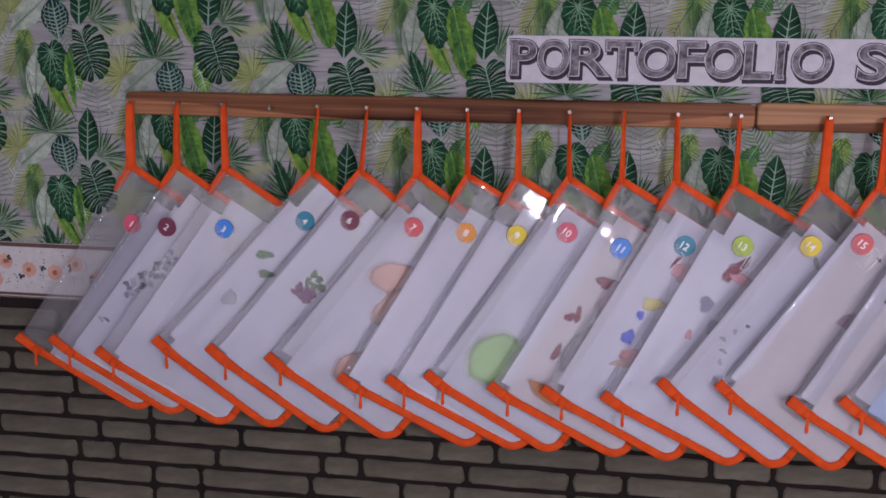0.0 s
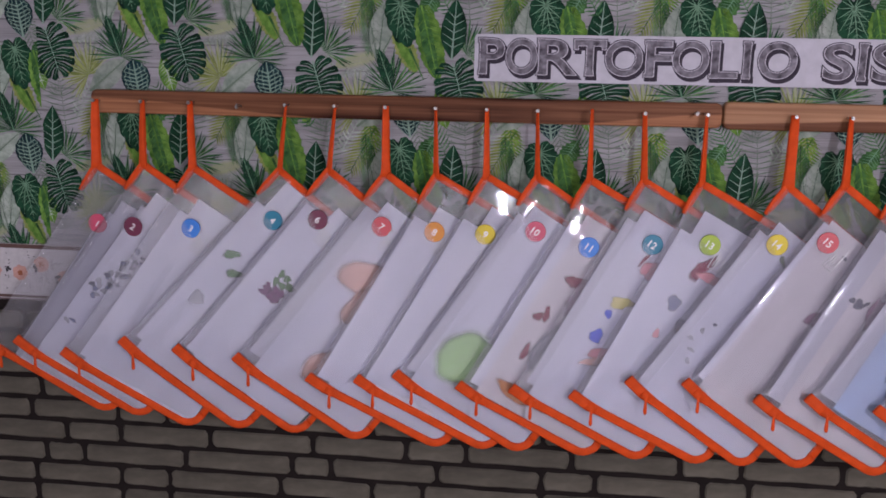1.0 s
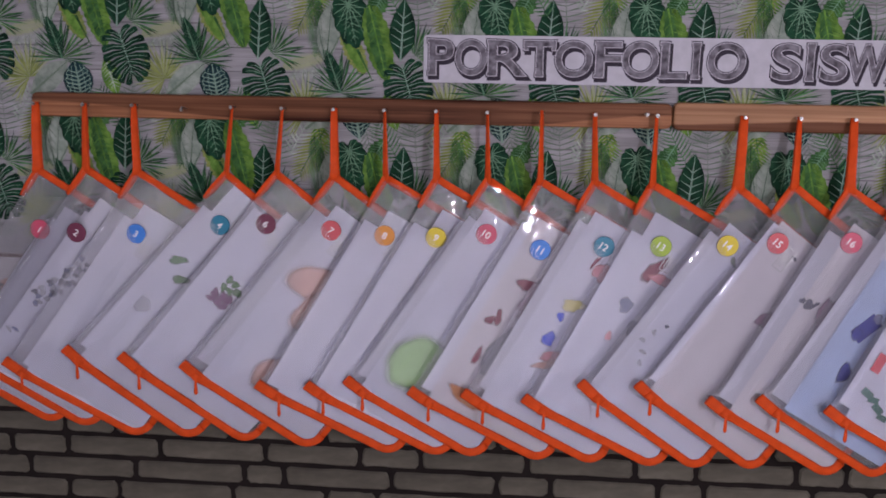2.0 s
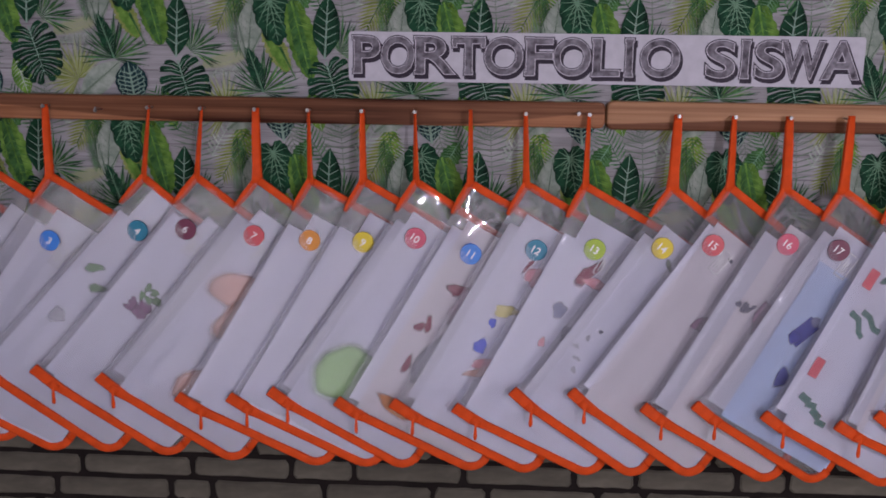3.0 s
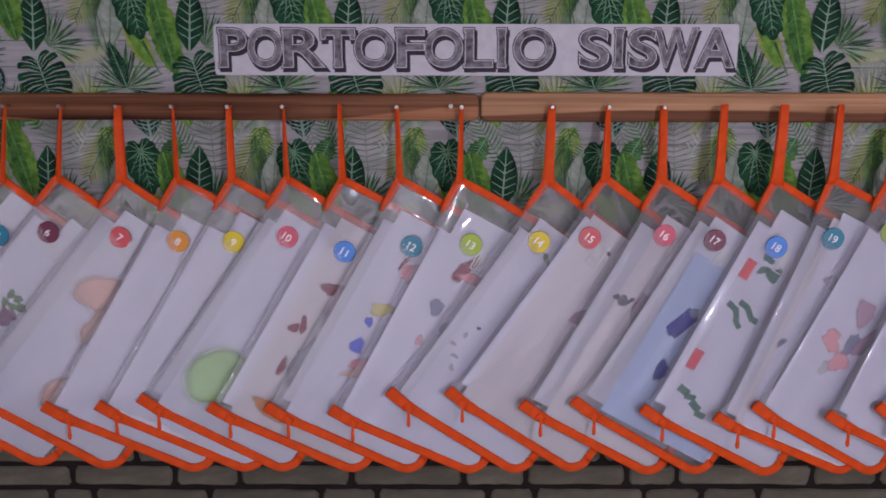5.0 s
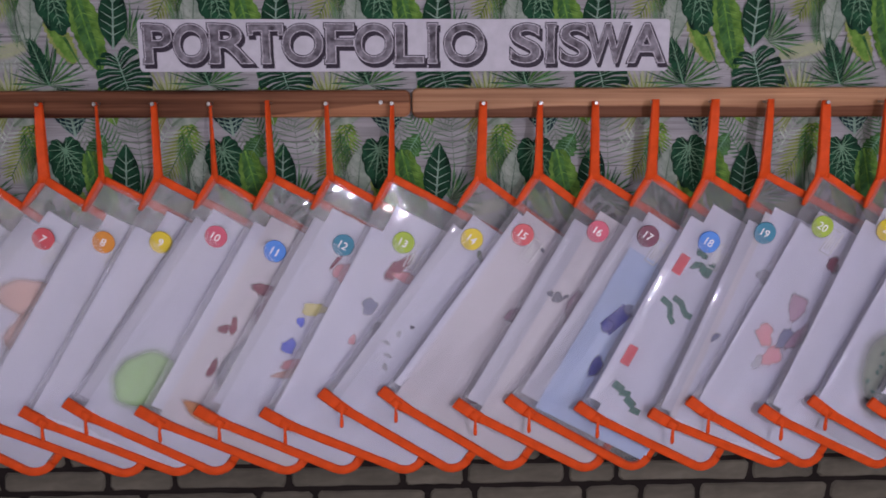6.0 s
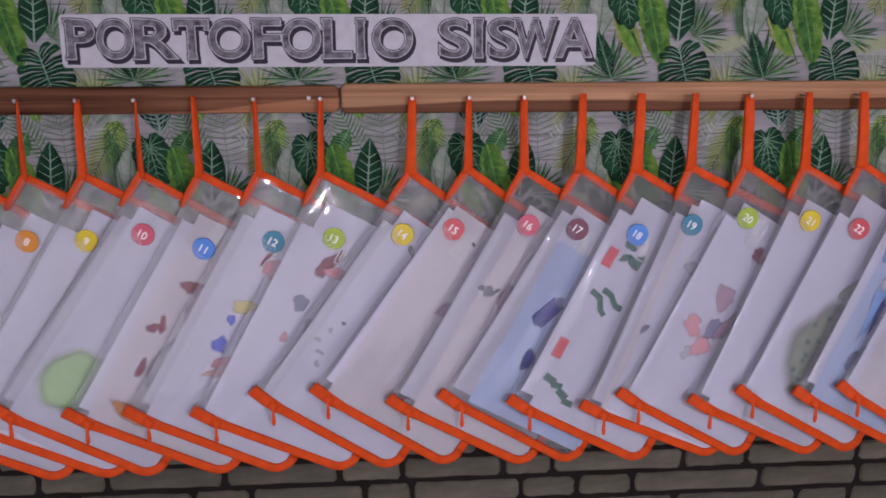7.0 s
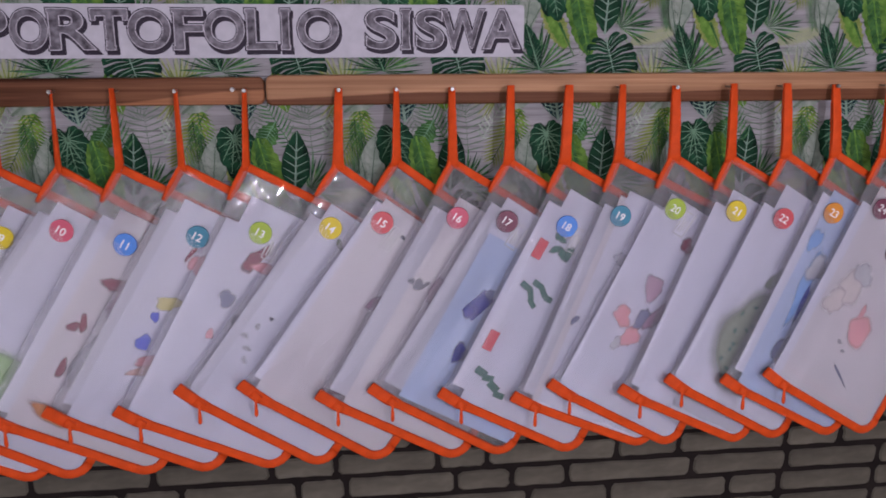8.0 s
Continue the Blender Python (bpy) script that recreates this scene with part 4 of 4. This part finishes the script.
POUCHES = [
    # number, nail x, corner x, lean, lower corner depth, strap width, sticker colour, sticker place, sheets, art, tag, words
    (1, -0.319, -0.316, 34.9, -0.020, 0.0155, "pink", (0.055, 0.08), [one(PAPER_GREY, 0.056, 0.055), one(None, 0.066, 0.026, 0)], [], 0, "blank white sheets"),
    (2, -0.238, -0.236, 36.0, -0.040, 0.0155, "maroon", (0.047, 0.092), [one(None, 0.044, 0.026, 2), one(None, 0.035, 0.1, 0, 0.19, 0.258)],
     [(("grey", "fog", "slate", "fog")[k % 4], 0.088 - 0.034 * k / 30 + 0.011 * math.sin(k * 2.4), 0.125 + 0.1 * k / 30 + 0.006 * math.cos(k * 1.7), 0.011, 0.0085, k * 37) for k in range(31)]
     + [("slate", 0.054, 0.285, 0.012, 0.006, 0), ("fog", 0.046, 0.29, 0.014, 0.005, 20)], 0, "a grey grape picture"),
    (3, -0.158, -0.152, 34.2, -0.060, 0.012, "blue", (0.054, 0.082), [one(None, 0.037, 0.037), one(None, 0.033, 0.08, 0, 0.195, 0.275)], [("fog", 0.11, 0.1, 0.02, 0.012, 30)], 1, "plain white sheets"),
    (4, 0.001, -0.008, 41.4, -0.070, 0.009, "teal", (0.047, 0.065), [one(None, 0.022, 0.006, 0, 0.2, 0.345)],
     [("leaf", 0.035, 0.15, 0.03, 0.014, -30), ("leaf", 0.058, 0.172, 0.028, 0.014, -20), ("fog", 0.08, 0.12, 0.004, 0.06, 10), ("fog", 0.04, 0.24, 0.02, 0.03, 0)], 0, "two green leaves"),
    (6, 0.081, 0.073, 39.2, -0.073, 0.009, "maroon", (0.038, 0.069), [one(None, 0.05, 0.036, 4), one(None, 0.024, 0.09, 3, 0.195, 0.268)],
     [("leaf" if k < 6 else "grape", 0.062 + 0.013 * math.sin(k * 2.1) - (0.004 if k > 5 else 0), (0.18 if k < 6 else 0.206) + 0.008 * math.cos(k * 1.3), 0.015, 0.011, k * 50) for k in range(16)], 0.4, "purple grapes"),
    (7, 0.162, 0.165, 37.6, -0.076, 0.0155, "red", (0.048, 0.068), [one(None, 0.03, 0.033)],
     [("peach", 0.084, 0.15, 0.1, 0.058, -12), ("peach", 0.112, 0.186, 0.064, 0.09, 10), ("peach", 0.119, 0.303, 0.06, 0.075, 10)], 1, "a large peach shape"),
    (8, 0.241, 0.245, 30.3, -0.077, 0.008, "orange", (0.045, 0.075), [one(None, 0.03, 0.04)], [], 0.4, "plain white sheets"),
    (9, 0.321, 0.324, 30.6, -0.077, 0.0125, "yellow", (0.047, 0.076), [one(None, 0.033, 0.035), one(None, 0.028, 0.09, 0, 0.198, 0.268)], [("wine", 0.225, 0.348, 0.012, 0.008, 0)], 0, "plain white sheets"),
    (10, 0.399, 0.403, 33.8, -0.077, 0.007, "pink", (0.046, 0.068), [one(None, 0.022, 0.038)],
     [("green", 0.078, 0.29, 0.11, 0.086, -20)], 0, "a large round green shape"),
    (11, 0.481, 0.483, 30.3, -0.077, 0.009, "blue", (0.054, 0.087), [one(PAPER_CREAM, 0.026, 0.048)],
     [("wine", 0.066, 0.144, 0.03, 0.022, -20), ("mauve", 0.09, 0.165, 0.04, 0.07, 10), ("wine", 0.055, 0.208, 0.012, 0.026, -20), ("wine", 0.045, 0.217, 0.02, 0.012, -30), ("wine", 0.058, 0.274, 0.012, 0.03, -10),
      ("brown", 0.08, 0.338, 0.07, 0.024, 4), ("brown", 0.125, 0.33, 0.05, 0.03, 0), ("fog", 0.09, 0.25, 0.05, 0.09, 8), ("mauve", 0.1, 0.295, 0.03, 0.03, 0)], 0, "dark red and brown cut shapes"),
    (12, 0.561, 0.565, 30.3, -0.077, 0.012, "teal", (0.063, 0.074), [one(None, 0.024, 0.036)],
     [("wine", 0.066, 0.1, 0.006, 0.03, 10), ("rose", 0.082, 0.11, 0.026, 0.034, 20), ("yellow", 0.072, 0.174, 0.034, 0.022, -20), ("blue", 0.064, 0.198, 0.011, 0.018, -30), ("blue", 0.066, 0.236, 0.024, 0.022, 20),
      ("rose", 0.088, 0.255, 0.05, 0.016, -30), ("peach", 0.084, 0.272, 0.04, 0.014, -30)], 0, "blue, yellow and red cut shapes"),
    (13, 0.653, 0.651, 29.3, -0.077, 0.010, "lime", (0.059, 0.072), [one(None, 0.026, 0.032)],
     [("wine", 0.07, 0.108, 0.022, 0.05, 20), ("rose", 0.088, 0.116, 0.04, 0.018, -10), ("slate", 0.06, 0.174, 0.022, 0.026, 20), ("rose", 0.061, 0.227, 0.012, 0.014, 0), ("fog", 0.09, 0.2, 0.02, 0.03, 0)], 1, "red and grey cut shapes"),
    (14, 0.781, 0.777, 37.3, -0.077, 0.017, "yellow", (0.042, 0.076), [one(None, 0.024, 0.048)],
     [("fog", 0.043, 0.276, 0.012, 0.006, 0), ("fog", 0.05, 0.292, 0.012, 0.006, 30), ("fog", 0.038, 0.243, 0.01, 0.006, 50), ("grey", 0.048, 0.225, 0.008, 0.005, 0), ("fog", 0.03, 0.262, 0.01, 0.007, 0), ("olive", 0.068, 0.09, 0.02, 0.008, 30)], 0, "scattered small grey pieces"),
    (15, 0.861, 0.859, 36.9, -0.077, 0.014, "red", (0.032, 0.08), [one(PAPER_CREAM, 0.017, 0.05)],
     [("grey", 0.07, 0.082, 0.009, 0.006, 0), ("mauve", 0.094, 0.18, 0.022, 0.03, 10), ("mauve", 0.12, 0.24, 0.02, 0.08, 4), ("wine", 0.112, 0.318, 0.03, 0.014, -20)], 1, "a cream sheet, mauve pieces"),
    (16, 0.939, 0.939, 32.2, -0.077, 0.0155, "pink", (0.046, 0.063), [one(PAPER_CREAM, 0.034, 0.037)],
     [("grey", 0.046, 0.172, 0.014, 0.02, 0), ("grey", 0.034, 0.172, 0.012, 0.008, 0), ("mauve", 0.075, 0.17, 0.02, 0.06, 0), ("grey", 0.056, 0.166, 0.006, 0.012, 20)], 0, "a cream sheet, small dark dots"),
    (17, 1.021, 1.02, 33.7, -0.077, 0.0175, "maroon", (0.043, 0.073), [one(None, 0.026, 0.044, 0, 0.2, 0.06), one(PAPER_BLUE, 0.03, 0.1, -2, 0.198, 0.26)],
     [("navy_box", 0.073, 0.196, 0.024, 0.044, 20), ("navy", 0.066, 0.21, 0.018, 0.024, 8), ("navy", 0.086, 0.268, 0.024, 0.03, 10), ("slate", 0.08, 0.175, 0.018, 0.014, 0)], 1, "a pale blue sheet, navy cut shapes"),
    (18, 1.105, 1.102, 30.7, -0.077, 0.0185, "blue", (0.048, 0.079), [one(None, 0.028, 0.03)],
     [("red_box", 0.029, 0.126, 0.016, 0.03, 2), ("forest", 0.05, 0.098, 0.024, 0.012, 0), ("forest", 0.052, 0.116, 0.02, 0.012, -40), ("forest", 0.066, 0.118, 0.022, 0.014, 30), ("forest", 0.074, 0.112, 0.014, 0.022, 10),
      ("forest_box", 0.038, 0.182, 0.02, 0.009, 12), ("forest_box", 0.05, 0.19, 0.016, 0.009, 55), ("forest_box", 0.058, 0.2, 0.016, 0.008, 30), ("forest_box", 0.053, 0.172, 0.018, 0.009, 8), ("forest_box", 0.066, 0.178, 0.016, 0.009, 40), ("forest_box", 0.078, 0.184, 0.014, 0.009, 0),
      ("red_box", 0.028, 0.272, 0.016, 0.03, 0), ("forest_box", 0.038, 0.318, 0.02, 0.011, 10), ("forest_box", 0.052, 0.322, 0.018, 0.009, -10), ("forest_box", 0.066, 0.33, 0.02, 0.011, 20), ("forest_box", 0.08, 0.338, 0.018, 0.009, 0)], 0.5, "red and dark green strips"),
    (19, 1.183, 1.182, 26.3, -0.077, 0.017, "teal", (0.037, 0.073), [one(PAPER_CREAM, 0.026, 0.046), one(None, 0.036, 0.034, 0)], [("slate", 0.038, 0.235, 0.01, 0.016, 20), ("fog", 0.07, 0.13, 0.03, 0.02, 0)], 0, "white sheets with one small dark mark"),
    (20, 1.267, 1.265, 31.6, -0.077, 0.018, "lime", (0.04, 0.063), [one(None, 0.025, 0.046)],
     [("mauve", 0.074, 0.178, 0.036, 0.036, 0), ("rose", 0.05, 0.235, 0.036, 0.028, 20), ("rose", 0.078, 0.256, 0.03, 0.036, 0), ("slate", 0.084, 0.225, 0.024, 0.04, 10), ("mauve", 0.1, 0.215, 0.02, 0.05, 10), ("wine", 0.09, 0.1, 0.024, 0.024, 20), ("fog", 0.062, 0.274, 0.016, 0.02, 0)], 1, "rose and mauve cut shapes"),
    (21, 1.349, 1.352, 28.4, -0.077, 0.018, "yellow", (0.043, 0.064), [one(None, 0.026, 0.038), one(PAPER_GREY, 0.09, 0.3, 0, 0.15, 0.04)], [], 0, "plain white sheets"),
    (22, 1.430, 1.438, 31.4, -0.077, 0.019, "red", (0.043, 0.082), [one(None, 0.024, 0.036)],
     [("olive", 0.108, 0.262, 0.15, 0.165, 0), ("olive", 0.085, 0.165, 0.014, 0.05, 20)] + [("forest", 0.062 + 0.034 * (0.5 + 0.5 * math.sin(k * 2.3)), 0.215 + 0.009 * k, 0.009, 0.006, k * 50) for k in range(12)], 0, "a large round olive shape"),
    (23, 1.513, 1.516, 30.0, -0.077, 0.019, "orange", (0.039, 0.077), [one(PAPER_BLUE, 0.024, 0.046)],
     [("sky", 0.034, 0.125, 0.022, 0.04, 0), ("sky", 0.055, 0.19, 0.022, 0.13, 2), ("navy", 0.066, 0.215, 0.012, 0.06, 2), ("slate", 0.07, 0.29, 0.03, 0.05, 0), ("fog", 0.06, 0.16, 0.03, 0.05, 0)], 0, "a pale blue sheet, deep blue paint"),
    (24, 1.593, 1.594, 32.3, -0.077, 0.019, "maroon", (0.039, 0.071), [one(PAPER_CREAM, 0.022, 0.042, 0, 0.205, 0.315)],
     [("sand", 0.062, 0.195, 0.05, 0.06, 0), ("fog", 0.072, 0.168, 0.044, 0.03, 0), ("sand", 0.046, 0.225, 0.04, 0.04, 0), ("rose", 0.118, 0.243, 0.05, 0.05, 0), ("rose", 0.106, 0.216, 0.012, 0.024, 0), ("wine", 0.1, 0.12, 0.03, 0.02, 0), ("fog", 0.094, 0.272, 0.01, 0.007, 0), ("fog", 0.108, 0.282, 0.008, 0.006, 0), ("slate", 0.126, 0.315, 0.005, 0.045, -62)], 0, "faint sand and rose cut shapes"),
]
for num, nx, cx, lean, bl, width, colour, sticker, sheets, art, tag, words in POUCHES:
    zip_pouch(num, nx, cx, lean, bl, width, colour, sticker, sheets, art, tag, "clear orange-edged zip pouch with " + words)
nail(-0.078, 1.4965, -8)
nail(0.6375, 1.5, 5)

# ---- bricks of the dado ----
ROW_B = [-0.87, -0.66, -0.469, -0.396, -0.204, -0.008, 0.063, 0.25, 0.43, 0.52, 0.7, 0.775, 0.95, 1.041, 1.133, 1.345, 1.511, 1.675, 1.76, 1.95, 2.1]
ROW_C = [-0.85, -0.66, -0.491, -0.327, -0.236, -0.03, 0.135, 0.225, 0.43, 0.6, 0.69, 0.88, 1.07, 1.205, 1.41, 1.5, 1.67, 1.87, 2.05]
ROW_A = [-0.8, -0.627, -0.427, -0.324, -0.157, 0.03, 0.195, 0.3, 0.48, 0.66, 0.76, 0.92, 1.0, 1.215, 1.32, 1.506, 1.603, 1.8, 1.99]
ROW_D = [-0.84, -0.735, -0.59, -0.41, -0.235, -0.155, 0.03, 0.21, 0.31, 0.48, 0.66, 0.75, 0.94, 1.12, 1.21, 1.39, 1.57, 1.66, 1.85, 2.04]
rnd = random.Random(21)
brick_meshes = {}


def brick_mesh(w, h, k):
    key = (round(w, 3), k)
    if key in brick_meshes:
        return brick_meshes[key]
    q = random.Random(hash(key) % 1000)
    bm = bmesh.new()
    rim = []
    side = [-w / 2 + 0.005 + (w - 0.01) * t / 6 for t in range(7)]
    for x, z in [(x, -h / 2) for x in side] + [(w / 2, -h / 2 + 0.006), (w / 2, 0), (w / 2, h / 2 - 0.006)] + [(x, h / 2) for x in reversed(side)] + [(-w / 2, h / 2 - 0.006), (-w / 2, 0), (-w / 2, -h / 2 + 0.006)]:
        rim.append((x + q.uniform(-0.0014, 0.0014), z + q.uniform(-0.0011, 0.0011)))
    outer = [bm.verts.new((x, 0, z)) for x, z in rim]
    inner = [bm.verts.new((x * (1 - 0.005 / w), -0.0024 - q.uniform(0, 0.0005), z * (1 - 0.005 / h))) for x, z in rim]
    m = len(rim)
    for i in range(m):
        bm.faces.new((outer[i], outer[(i + 1) % m], inner[(i + 1) % m], inner[i]))
    bm.faces.new(inner)
    bmesh.ops.recalc_face_normals(bm, faces=bm.faces)
    me = bpy.data.meshes.new("brick")
    bm.to_mesh(me)
    bm.free()
    me.materials.append(BRICK)
    brick_meshes[key] = me
    return me


PITCH = 0.0412
for k in range(-5, 6):
    cuts = (ROW_A, ROW_C, ROW_B, ROW_D)[k % 4] if k not in (-1, -2) else (ROW_B if k == -1 else ROW_C)
    for i, (a, b) in enumerate(zip(cuts, cuts[1:])):
        top = 0.922 + PITCH * k + 0.0085 * ((a + b) / 2 + 0.4)
        if top > 1.143:
            continue
        w = b - a - 0.009
        ob = new("brick", brick_mesh(w, PITCH - 0.0085, (i * 7 + k) % 3))
        ob.location = ((a + b) / 2, -0.0040, top - (PITCH - 0.0085) / 2)
        ob.parent = dado
